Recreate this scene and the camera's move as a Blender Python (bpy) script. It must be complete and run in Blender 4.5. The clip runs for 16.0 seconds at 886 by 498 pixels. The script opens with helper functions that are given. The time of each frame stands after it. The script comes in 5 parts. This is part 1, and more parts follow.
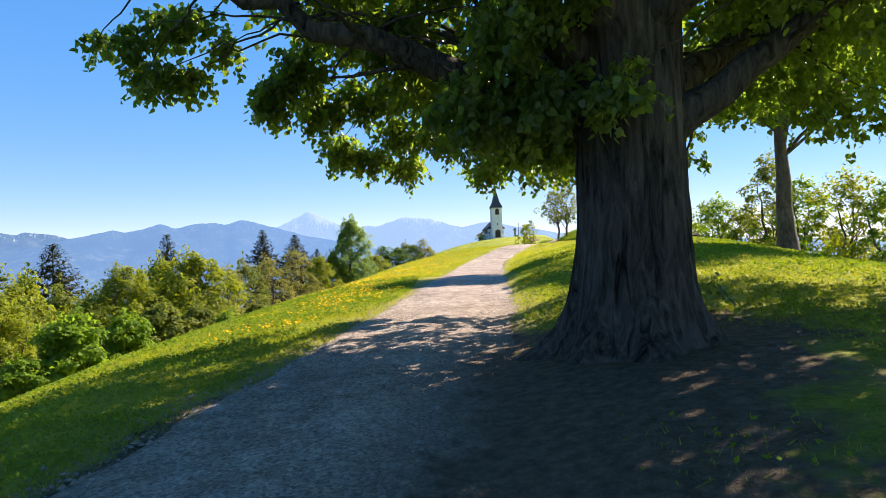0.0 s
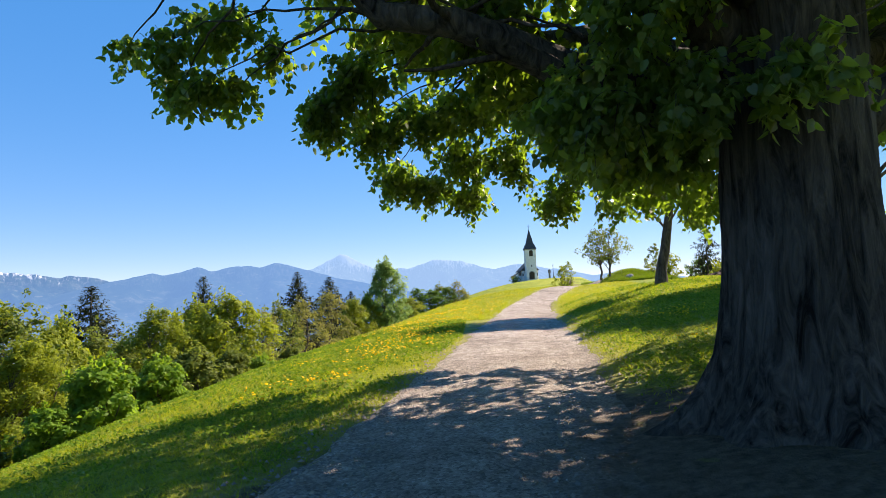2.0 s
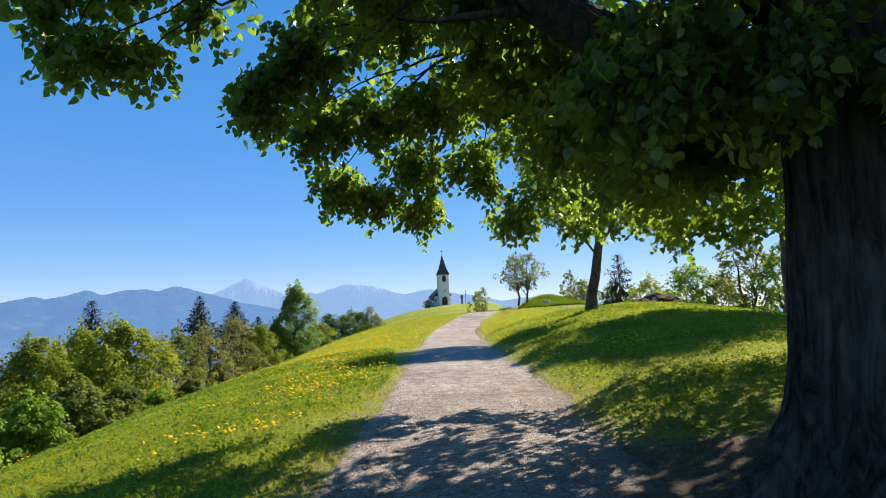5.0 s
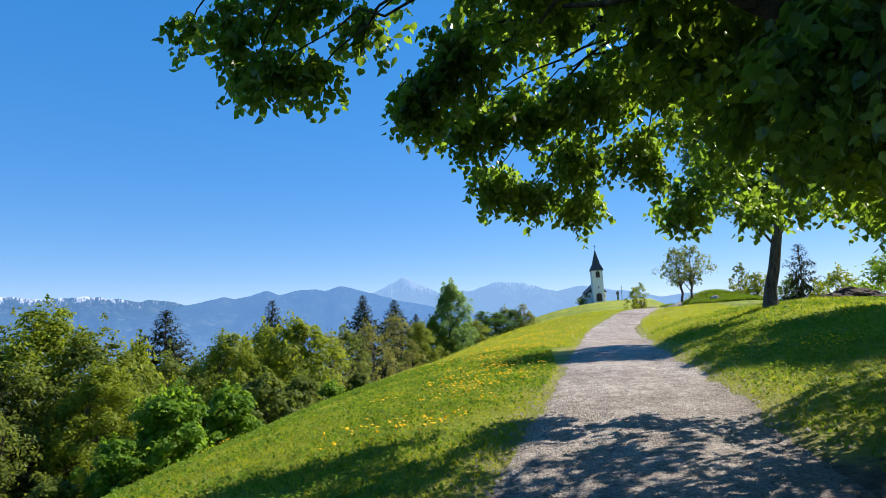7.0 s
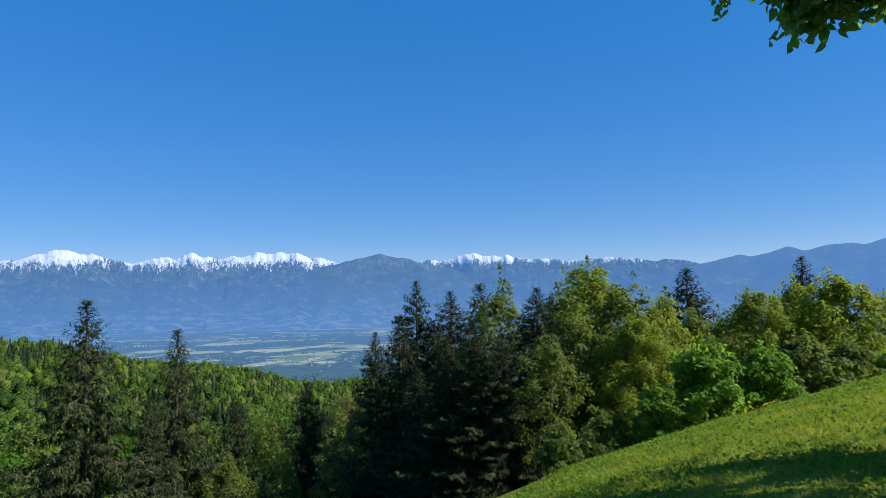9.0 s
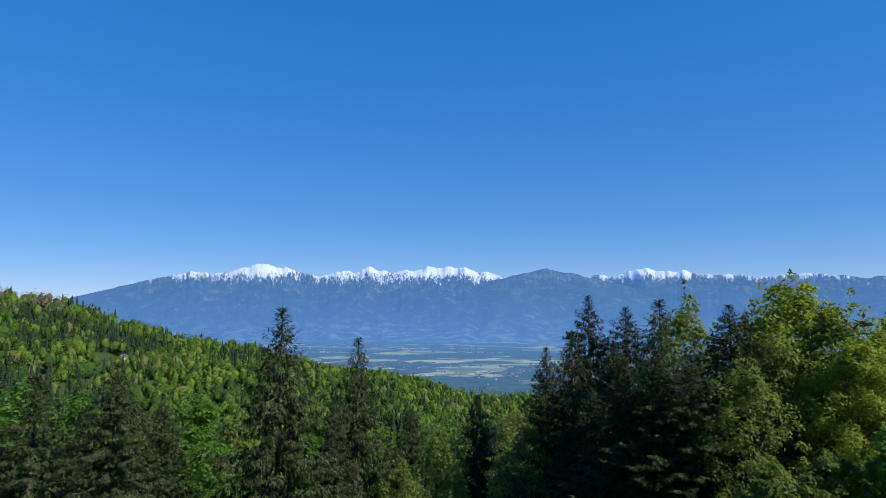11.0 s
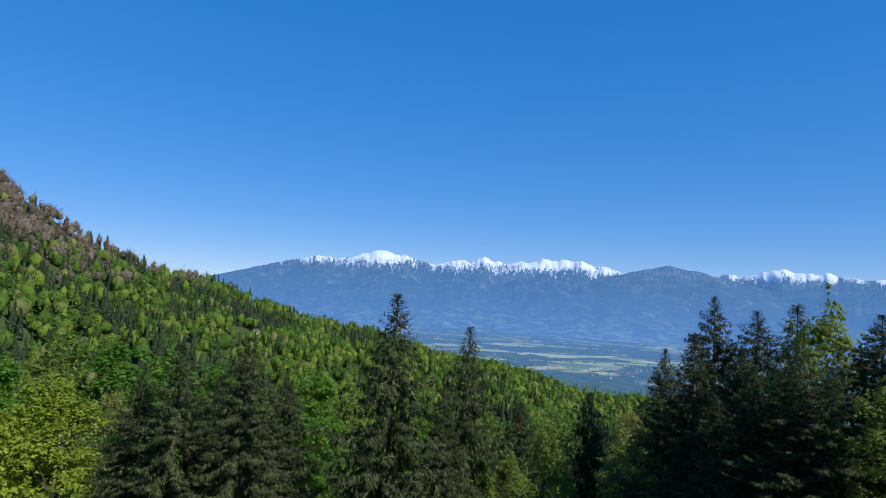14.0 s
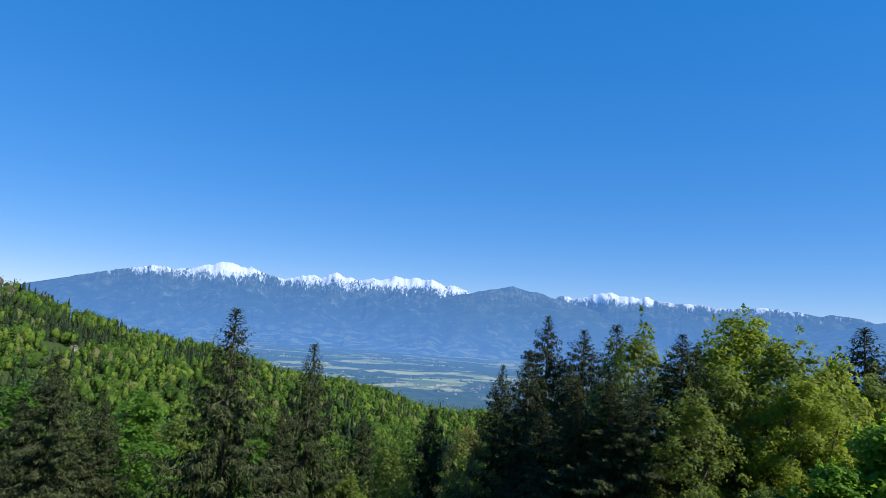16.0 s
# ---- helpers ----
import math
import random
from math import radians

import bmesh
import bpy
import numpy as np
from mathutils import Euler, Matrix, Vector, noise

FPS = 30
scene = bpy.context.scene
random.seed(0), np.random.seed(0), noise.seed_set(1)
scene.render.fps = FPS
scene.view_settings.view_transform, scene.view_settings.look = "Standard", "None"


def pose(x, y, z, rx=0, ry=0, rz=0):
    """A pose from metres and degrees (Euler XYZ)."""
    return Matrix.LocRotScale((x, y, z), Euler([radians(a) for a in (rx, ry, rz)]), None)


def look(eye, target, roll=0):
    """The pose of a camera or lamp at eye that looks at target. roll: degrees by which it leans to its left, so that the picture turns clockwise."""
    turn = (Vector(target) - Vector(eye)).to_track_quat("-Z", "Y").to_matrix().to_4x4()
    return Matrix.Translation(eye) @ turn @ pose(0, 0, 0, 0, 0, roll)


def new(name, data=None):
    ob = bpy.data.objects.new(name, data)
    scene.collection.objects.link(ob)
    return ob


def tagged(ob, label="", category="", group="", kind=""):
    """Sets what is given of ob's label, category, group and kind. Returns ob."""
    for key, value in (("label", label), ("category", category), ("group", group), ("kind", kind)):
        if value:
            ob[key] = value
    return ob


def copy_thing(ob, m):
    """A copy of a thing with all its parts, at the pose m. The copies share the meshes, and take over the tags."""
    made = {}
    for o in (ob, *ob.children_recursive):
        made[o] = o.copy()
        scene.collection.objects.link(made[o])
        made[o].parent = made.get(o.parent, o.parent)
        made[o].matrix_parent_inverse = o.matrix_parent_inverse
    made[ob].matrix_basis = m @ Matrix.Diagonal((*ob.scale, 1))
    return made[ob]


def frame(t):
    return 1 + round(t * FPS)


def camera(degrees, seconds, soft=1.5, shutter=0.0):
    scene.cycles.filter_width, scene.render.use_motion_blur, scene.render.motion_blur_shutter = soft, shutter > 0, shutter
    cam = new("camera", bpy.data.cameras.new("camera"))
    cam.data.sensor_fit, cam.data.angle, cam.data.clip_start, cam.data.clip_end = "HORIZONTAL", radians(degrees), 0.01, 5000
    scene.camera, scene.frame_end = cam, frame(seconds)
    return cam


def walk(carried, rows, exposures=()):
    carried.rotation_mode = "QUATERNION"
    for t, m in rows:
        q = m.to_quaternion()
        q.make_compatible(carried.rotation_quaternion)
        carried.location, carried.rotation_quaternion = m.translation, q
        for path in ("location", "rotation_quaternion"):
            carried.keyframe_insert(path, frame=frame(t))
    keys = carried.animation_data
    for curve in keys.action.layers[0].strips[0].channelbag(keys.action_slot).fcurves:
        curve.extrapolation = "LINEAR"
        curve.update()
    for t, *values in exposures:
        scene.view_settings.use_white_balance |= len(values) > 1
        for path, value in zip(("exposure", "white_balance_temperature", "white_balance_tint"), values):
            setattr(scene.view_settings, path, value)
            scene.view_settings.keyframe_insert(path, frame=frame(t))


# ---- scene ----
cam = camera(72.36, 16.0, 0.7)
# seconds, place, then pitch from the level, roll and yaw in degrees
PATH = [
    (0.0, 0.000, -0.000, 1.603, 0.48, 2.30, 0.00),
    (0.5, -0.105, 0.353, 1.614, 0.62, 0.70, 1.20),
    (1.0, -0.262, 0.721, 1.632, 2.70, 1.51, 0.81),
    (1.5, -0.431, 1.150, 1.631, 3.74, 4.09, 1.17),
    (2.0, -0.630, 1.466, 1.610, 4.59, 2.34, 2.97),
    (2.5, -0.828, 1.811, 1.587, 5.13, 1.94, 1.84),
    (3.0, -0.997, 2.229, 1.606, 5.37, 1.84, 0.69),
    (3.5, -1.137, 2.524, 1.589, 5.83, 0.56, -2.55),
    (3.7, -1.174, 2.601, 1.603, 5.50, 0.14, -3.45),
    (5.8, -1.301, 2.988, 1.713, 7.16, 3.16, -6.11),
    (6.0, -1.322, 3.001, 1.708, 7.14, 3.57, -4.58),
    (6.5, -1.337, 2.986, 1.727, 7.55, 2.92, 1.16),
    (7.0, -1.383, 2.995, 1.727, 6.94, 2.41, 8.80),
    (7.5, -1.467, 3.007, 1.729, 6.37, 2.30, 21.03),
    (8.0, -1.588, 2.951, 1.716, 4.36, 2.06, 38.72),
    (8.5, -1.670, 2.842, 1.707, 4.28, 1.47, 50.19),
    (8.7, -1.691, 2.842, 1.721, 4.36, 1.42, 52.36),
    (10.8, -2.510, 2.908, 1.653, 6.30, 0.11, 67.73),
    (11.0, -2.594, 2.909, 1.660, 6.14, -0.06, 70.29),
    (11.5, -2.760, 2.917, 1.675, 5.77, -1.26, 75.31),
    (12.0, -2.854, 2.945, 1.692, 5.68, 0.29, 81.24),
    (12.5, -2.847, 2.961, 1.694, 5.96, -1.28, 82.36),
    (13.0, -2.806, 2.964, 1.674, 6.06, -1.79, 81.93),
    (13.5, -2.733, 2.989, 1.683, 6.16, -2.12, 81.71),
    (14.0, -2.670, 2.992, 1.681, 4.99, -3.02, 80.94),
    (14.5, -2.590, 3.024, 1.675, 5.67, -5.00, 81.10),
    (15.0, -2.505, 3.089, 1.685, 6.30, -4.49, 77.50),
    (15.5, -2.528, 3.145, 1.681, 7.09, -3.75, 73.02),
    (16.0, -2.581, 3.261, 1.700, 7.39, -3.72, 66.92),
]
EXPOSURES = [(0.0, 1.42, 8100, 22), (2.0, 1.26, 7800, 20), (3.5, 1.13, 7500, 18), (6.5, 0.97, 6950, 15), (7.5, 0.9, 6550, 12), (8.5, 0.65, 6300, 12), (11.0, 0.48, 6000, 13), (13.5, 0.5, 6000, 13), (16.0, 0.66, 6000, 13)]
walk(cam, [(t, pose(x, y, z, 90 + a, b, c)) for t, x, y, z, a, b, c in PATH], EXPOSURES)


# ---- sky and sun ----
SUN_AZ, SUN_EL = 50.0, 40.0   # degrees to the right of +y, and above the horizon
world = bpy.data.worlds.new("sky")
scene.world = world
world.use_nodes = True
wn = world.node_tree.nodes
sky = wn.new("ShaderNodeTexSky")
sky.sky_type = "NISHITA"
sky.sun_disc = False
sky.sun_elevation, sky.sun_rotation = radians(SUN_EL), radians(SUN_AZ)
sky.altitude, sky.air_density, sky.dust_density, sky.ozone_density = 1500, 0.85, 0.0, 3.0
deep = wn.new("ShaderNodeHueSaturation")   # the clear, deep blue of this sky
deep.inputs["Saturation"].default_value = 2.45
soft = wn.new("ShaderNodeGamma")   # thin haze evens the sky out towards the horizon
soft.inputs["Gamma"].default_value = 0.37
world.node_tree.links.new(sky.outputs[0], soft.inputs["Color"])
world.node_tree.links.new(soft.outputs[0], deep.inputs["Color"])
tint = wn.new("ShaderNodeMix")
tint.data_type, tint.blend_type = "RGBA", "MULTIPLY"
tint.inputs[0].default_value = 1.0
tint.inputs[7].default_value = (1.30, 1.41, 1.74, 1)
world.node_tree.links.new(deep.outputs[0], tint.inputs[6])
world.node_tree.links.new(tint.outputs[2], wn["Background"].inputs[0])
wn["Background"].inputs[1].default_value = 0.15
sun_way = Vector((math.sin(radians(SUN_AZ)) * math.cos(radians(SUN_EL)),
                  math.cos(radians(SUN_AZ)) * math.cos(radians(SUN_EL)), math.sin(radians(SUN_EL))))
sun_lamp = bpy.data.lights.new("sun", "SUN")
sun_lamp.energy, sun_lamp.angle, sun_lamp.color = 5.0, radians(0.53), (1.0, 0.95, 0.86)
sun = new("sun", sun_lamp)
sun.matrix_world = look(sun_way * 100, (0, 0, 0))

# ---- materials ----
def material(name):
    m = bpy.data.materials.new(name)
    m.use_nodes = True
    m.node_tree.nodes.remove(m.node_tree.nodes["Principled BSDF"])
    return m, m.node_tree.nodes, m.node_tree.links


def ramp(n, l, fac, stops):
    r = n.new("ShaderNodeValToRGB")
    while len(r.color_ramp.elements) < len(stops):
        r.color_ramp.elements.new(0.5)
    for e, (at, c) in zip(r.color_ramp.elements, stops):
        e.position, e.color = at, (*c, 1)
    l.new(fac, r.inputs[0])
    return r.outputs[0]


def noise_of(n, l, scale, detail=4, rough=0.6, vec=None, distort=0.0):
    t = n.new("ShaderNodeTexNoise")
    t.inputs["Scale"].default_value, t.inputs["Detail"].default_value = scale, detail
    t.inputs["Roughness"].default_value, t.inputs["Distortion"].default_value = rough, distort
    if vec:
        l.new(vec, t.inputs["Vector"])
    return t.outputs["Fac"]


def mix(n, l, fac, a, b, mode="MIX"):
    m = n.new("ShaderNodeMix")
    m.data_type, m.blend_type = "RGBA", mode
    for sock, val in ((m.inputs[0], fac), (m.inputs[6], a), (m.inputs[7], b)):
        if isinstance(val, (int, float)):
            sock.default_value = val
        elif isinstance(val, tuple):
            sock.default_value = (*val, 1)
        else:
            l.new(val, sock)
    return m.outputs[2]


def calc(n, l, op, a, b=0.0, clamp=False):
    m = n.new("ShaderNodeMath")
    m.operation, m.use_clamp = op, clamp
    for sock, val in zip(m.inputs, (a, b)):
        if isinstance(val, (int, float)):
            sock.default_value = val
        else:
            l.new(val, sock)
    return m.outputs[0]


def bump(n, l, height, strength, distance):
    b = n.new("ShaderNodeBump")
    b.inputs["Strength"].default_value, b.inputs["Distance"].default_value = strength, distance
    l.new(height, b.inputs["Height"])
    return b.outputs[0]


def surface(n, l, colour, rough=0.8, normal=None, metal=0.0, spec=0.4):
    p = n.new("ShaderNodeBsdfPrincipled")
    p.inputs["Roughness"].default_value, p.inputs["Metallic"].default_value = rough, metal
    p.inputs["Specular IOR Level"].default_value = spec
    if isinstance(colour, tuple):
        p.inputs["Base Color"].default_value = (*colour, 1)
    else:
        l.new(colour, p.inputs["Base Color"])
    if normal:
        l.new(normal, p.inputs["Normal"])
    return p.outputs[0]


def finish(n, l, shader):
    l.new(shader, n["Material Output"].inputs["Surface"])


def where(n):
    return n.new("ShaderNodeTexCoord").outputs["Object"]


def rough_mat(name, c1, c2, scale, rough=0.85, bump_d=0.01, fine=8.0, spec=0.3):
    """Two colours in patches, with a finer grain over them and fine relief."""
    m, n, l = material(name)
    v = where(n)
    big = noise_of(n, l, scale, 4, 0.6, v)
    small = noise_of(n, l, scale * fine, 5, 0.7, v)
    both = calc(n, l, "ADD", calc(n, l, "MULTIPLY", big, 0.6), calc(n, l, "MULTIPLY", small, 0.4))
    col = ramp(n, l, both, [(0.35, c1), (0.65, c2)])
    finish(n, l, surface(n, l, col, rough, bump(n, l, small, 0.6, bump_d), spec=spec))
    return m


def leaf_mat(name, dark, light, through_c, clear=0.45, gloss=0.16, rough=0.55, patch_scale=0.7, patch_part=0.4, single=False):
    """Leaves: each island its own tint; light passes through."""
    m, n, l = material(name)
    rnd = n.new("ShaderNodeObjectInfo").outputs["Random"] if single else n.new("ShaderNodeNewGeometry").outputs["Random Per Island"]
    v = where(n)
    if patch_scale < 0.3:      # far woods: each crown its own green
        vo = n.new("ShaderNodeTexVoronoi")
        vo.inputs["Scale"].default_value = 0.085
        l.new(v, vo.inputs["Vector"])
        sep = n.new("ShaderNodeSeparateColor")
        l.new(vo.outputs["Color"], sep.inputs[0])
        patch = calc(n, l, "ADD", calc(n, l, "MULTIPLY", sep.outputs[0], 0.6), calc(n, l, "MULTIPLY", noise_of(n, l, patch_scale, 3, 0.6, v), 0.4))
    else:
        patch = noise_of(n, l, patch_scale, 3, 0.6, v)
    f = calc(n, l, "ADD", calc(n, l, "MULTIPLY", rnd, 1.05 - patch_part), calc(n, l, "MULTIPLY", patch, patch_part))
    col = ramp(n, l, f, [(0.15, dark), (0.9, light)])
    front = surface(n, l, col, rough, spec=gloss)
    tr = n.new("ShaderNodeBsdfTranslucent")
    tcol = mix(n, l, 0.75, col, through_c)
    l.new(tcol, tr.inputs[0])
    ms = n.new("ShaderNodeMixShader")
    ms.inputs[0].default_value = clear
    l.new(front, ms.inputs[1])
    l.new(tr.outputs[0], ms.inputs[2])
    finish(n, l, ms.outputs[0])
    return m


def crown_mat(name, dark, light, grain, hues=False):
    """Far tree crowns: each its own green, with leafy relief."""
    m, n, l = material(name)
    v = where(n)
    at = n.new("ShaderNodeAttribute")
    at.attribute_name = "tree"
    fine = noise_of(n, l, grain, 4, 0.75, v)
    broad = noise_of(n, l, 0.02, 3, 0.6, v)
    f = calc(n, l, "ADD", calc(n, l, "MULTIPLY", at.outputs["Fac"], 0.55), calc(n, l, "MULTIPLY", calc(n, l, "SUBTRACT", fine, 0.5), 1.3))
    f = calc(n, l, "ADD", f, calc(n, l, "MULTIPLY", broad, 0.4))
    col = ramp(n, l, f, [(0.15, dark), (0.85, light)])
    if hues:
        own = ramp(n, l, at.outputs["Fac"], [(0.0, (0.022, 0.050, 0.009)), (0.35, (0.045, 0.098, 0.012)), (0.6, (0.085, 0.155, 0.015)), (0.85, (0.14, 0.19, 0.020)), (0.97, (0.12, 0.105, 0.055))])
        col = mix(n, l, 0.62, col, own)
    finish(n, l, surface(n, l, col, 0.9, bump(n, l, fine, 1.0, 1.6), spec=0.1))
    return m


def painted_haze_mat(name, build, air, glow):
    """Far backdrop: surface colours with bluish haze painted in, as an emission mixed over them."""
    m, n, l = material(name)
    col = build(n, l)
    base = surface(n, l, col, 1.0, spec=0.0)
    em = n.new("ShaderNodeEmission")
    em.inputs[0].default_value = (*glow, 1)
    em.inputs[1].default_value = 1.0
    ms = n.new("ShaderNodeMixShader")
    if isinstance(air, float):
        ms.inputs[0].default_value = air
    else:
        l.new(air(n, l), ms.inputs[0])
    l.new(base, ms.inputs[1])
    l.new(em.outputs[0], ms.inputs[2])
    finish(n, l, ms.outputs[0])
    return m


def grass_material():
    m, n, l = material("meadow_grass")
    v = where(n)
    big = noise_of(n, l, 0.12, 4, 0.6, v)
    mid = noise_of(n, l, 1.3, 4, 0.65, v)
    fine = noise_of(n, l, 22.0, 5, 0.75, v)
    f = calc(n, l, "ADD", calc(n, l, "MULTIPLY", big, 0.35), calc(n, l, "MULTIPLY", mid, 0.4))
    tuft = noise_of(n, l, 5.0, 5, 0.75, v)
    f = calc(n, l, "ADD", f, calc(n, l, "MULTIPLY", fine, 0.3))
    f = calc(n, l, "ADD", f, calc(n, l, "MULTIPLY", calc(n, l, "SUBTRACT", tuft, 0.5), 0.45))
    green = ramp(n, l, f, [(0.36, (0.045, 0.086, 0.007)), (0.50, (0.162, 0.218, 0.016)), (0.64, (0.335, 0.35, 0.042))])
    a = n.new("ShaderNodeAttribute")
    a.attribute_name = "bare"
    edge = calc(n, l, "ADD", a.outputs["Fac"], calc(n, l, "MULTIPLY", calc(n, l, "SUBTRACT", mid, 0.5), 1.1))
    edge = calc(n, l, "MULTIPLY", calc(n, l, "SUBTRACT", edge, 0.42), 5.0, True)
    soil = ramp(n, l, noise_of(n, l, 9.0, 6, 0.7, v), SOIL_TONES)
    d = n.new("ShaderNodeAttribute")
    d.attribute_name = "dry"
    dryf = calc(n, l, "MULTIPLY", d.outputs["Fac"], calc(n, l, "ADD", mid, 0.2), True)
    col = mix(n, l, calc(n, l, "MULTIPLY", dryf, 0.75), green, (0.34, 0.29, 0.11))
    col = mix(n, l, edge, col, soil)
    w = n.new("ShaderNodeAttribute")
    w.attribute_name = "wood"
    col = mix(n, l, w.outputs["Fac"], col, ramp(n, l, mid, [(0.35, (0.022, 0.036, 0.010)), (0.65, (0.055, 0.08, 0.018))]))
    finish(n, l, surface(n, l, col, 0.9, bump(n, l, calc(n, l, "ADD", fine, calc(n, l, "MULTIPLY", tuft, 2.0)), 1.0, 0.07), spec=0.15))
    return m


def gravel_material():
    m, n, l = material("gravel_road")
    v = where(n)
    big = noise_of(n, l, 0.35, 4, 0.6, v)
    mid = noise_of(n, l, 3.0, 4, 0.65, v)
    fine = noise_of(n, l, 55.0, 6, 0.8, v)
    vo = n.new("ShaderNodeTexVoronoi")
    vo.inputs["Scale"].default_value = 38.0
    l.new(v, vo.inputs["Vector"])
    f = calc(n, l, "ADD", calc(n, l, "MULTIPLY", big, 0.3), calc(n, l, "MULTIPLY", mid, 0.35))
    f = calc(n, l, "ADD", f, calc(n, l, "MULTIPLY", fine, 0.35))
    col = ramp(n, l, f, [(0.36, (0.14, 0.107, 0.08)), (0.5, (0.34, 0.275, 0.215)), (0.64, (0.58, 0.50, 0.415))])
    big_stone = n.new("ShaderNodeTexVoronoi")
    big_stone.inputs["Scale"].default_value = 13.0
    l.new(v, big_stone.inputs["Vector"])
    stone = col
    for cells, part_of in ((vo, 0.5), (big_stone, 0.11)):      # each stone a little lighter or darker
        grey = n.new("ShaderNodeRGBToBW")
        l.new(cells.outputs["Color"], grey.inputs[0])
        stone = mix(n, l, part_of, stone, grey.outputs[0], "OVERLAY")
    sat = n.new("ShaderNodeHueSaturation")
    sat.inputs["Saturation"].default_value = 0.72
    l.new(stone, sat.inputs["Color"])
    h = calc(n, l, "SUBTRACT", fine, calc(n, l, "MULTIPLY", vo.outputs["Distance"], 0.8))
    a = n.new("ShaderNodeAttribute")
    a.attribute_name = "earthy"
    earth = ramp(n, l, noise_of(n, l, 9.0, 6, 0.7, v), SOIL_TONES)
    k = calc(n, l, "ADD", a.outputs["Fac"], calc(n, l, "MULTIPLY", calc(n, l, "SUBTRACT", mid, 0.5), 1.4))
    k = calc(n, l, "MULTIPLY", calc(n, l, "SUBTRACT", k, 0.30), 1.6, True)
    col = mix(n, l, k, sat.outputs[0], earth)
    finish(n, l, surface(n, l, col, 0.95, bump(n, l, h, 1.0, 0.04), spec=0.2))
    return m


SOIL_TONES = [(0.3, (0.050, 0.038, 0.027)), (0.7, (0.178, 0.140, 0.100))]
GRASS = grass_material()
GRAVEL = gravel_material()
SOIL = rough_mat("bare_soil", (0.032, 0.019, 0.012), (0.095, 0.060, 0.040), 6.0, 0.95, 0.03)
LINDEN_LEAF = leaf_mat("linden_leaf", (0.030, 0.066, 0.024), (0.075, 0.130, 0.044), (0.40, 0.62, 0.035), 0.47, 0.50, 0.38)
SINGLE_LEAF = leaf_mat("single_linden_leaf", (0.030, 0.066, 0.024), (0.075, 0.130, 0.044), (0.40, 0.62, 0.035), 0.47, 0.50, 0.38, single=True)
SPRUCE_NEEDLE = leaf_mat("spruce_needle", (0.010, 0.016, 0.007), (0.072, 0.084, 0.030), (0.075, 0.09, 0.018), 0.10, 0.08, 0.75, patch_part=0.25)
MAPLE_LEAF = leaf_mat("young_yellow_green_leaf", (0.070, 0.108, 0.011), (0.255, 0.305, 0.030), (0.44, 0.51, 0.025), 0.45)
BEECH_LEAF = leaf_mat("fresh_green_leaf", (0.032, 0.088, 0.010), (0.095, 0.185, 0.018), (0.22, 0.39, 0.02), 0.42)
BRONZE_LEAF = leaf_mat("thin_bronze_leaf", (0.095, 0.105, 0.028), (0.22, 0.22, 0.06), (0.38, 0.37, 0.06), 0.5)
SHRUB_LEAF = leaf_mat("bright_shrub_leaf", (0.06, 0.14, 0.014), (0.16, 0.28, 0.03), (0.34, 0.52, 0.03), 0.5)
BIRCH_LEAF = leaf_mat("birch_leaf", (0.085, 0.16, 0.035), (0.22, 0.33, 0.09), (0.38, 0.54, 0.12), 0.5)
OLIVE_LEAF = leaf_mat("olive_hedge_leaf", (0.05, 0.085, 0.014), (0.15, 0.19, 0.032), (0.30, 0.36, 0.04), 0.45)


def bark_material(name, dark, light, stretch, relief):
    m, n, l = material(name)
    mp = n.new("ShaderNodeMapping")
    mp.inputs["Scale"].default_value = (1, 1, stretch)
    l.new(where(n), mp.inputs[0])
    ridge = noise_of(n, l, 9.0, 6, 0.65, mp.outputs[0], 1.2)
    big = noise_of(n, l, 1.4, 3, 0.5, where(n))
    f = calc(n, l, "ADD", calc(n, l, "MULTIPLY", ridge, 0.75), calc(n, l, "MULTIPLY", big, 0.25))
    col = ramp(n, l, f, [(0.36, dark), (0.66, light)])
    finish(n, l, surface(n, l, col, 0.95, bump(n, l, ridge, 1.0, relief), spec=0.15))
    return m


BARK = bark_material("linden_bark", (0.007, 0.006, 0.005), (0.115, 0.103, 0.088), 0.18, 0.07)
BARK_THIN = bark_material("grey_bark", (0.04, 0.033, 0.026), (0.16, 0.13, 0.105), 0.3, 0.02)

# ---- land ----
def link_mesh(name, verts, faces, mat, smooth=False, parent=None, label=""):
    """One mesh object from arrays of vertices and of equal-sized faces."""
    verts, faces = np.asarray(verts, dtype=np.float32), np.asarray(faces, dtype=np.int32)
    me = bpy.data.meshes.new(name)
    k = faces.shape[1]
    me.vertices.add(len(verts))
    me.vertices.foreach_set("co", verts.ravel())
    me.loops.add(faces.size)
    me.loops.foreach_set("vertex_index", faces.ravel())
    me.polygons.add(len(faces))
    me.polygons.foreach_set("loop_start", np.arange(0, faces.size, k, dtype=np.int32))
    if smooth:
        me.polygons.foreach_set("use_smooth", np.ones(len(faces), dtype=bool))
    me.update(calc_edges=True)
    me.materials.append(mat)
    ob = new(name, me)
    if parent:
        ob.parent = parent
    if label:
        ob["label"] = label
    return ob


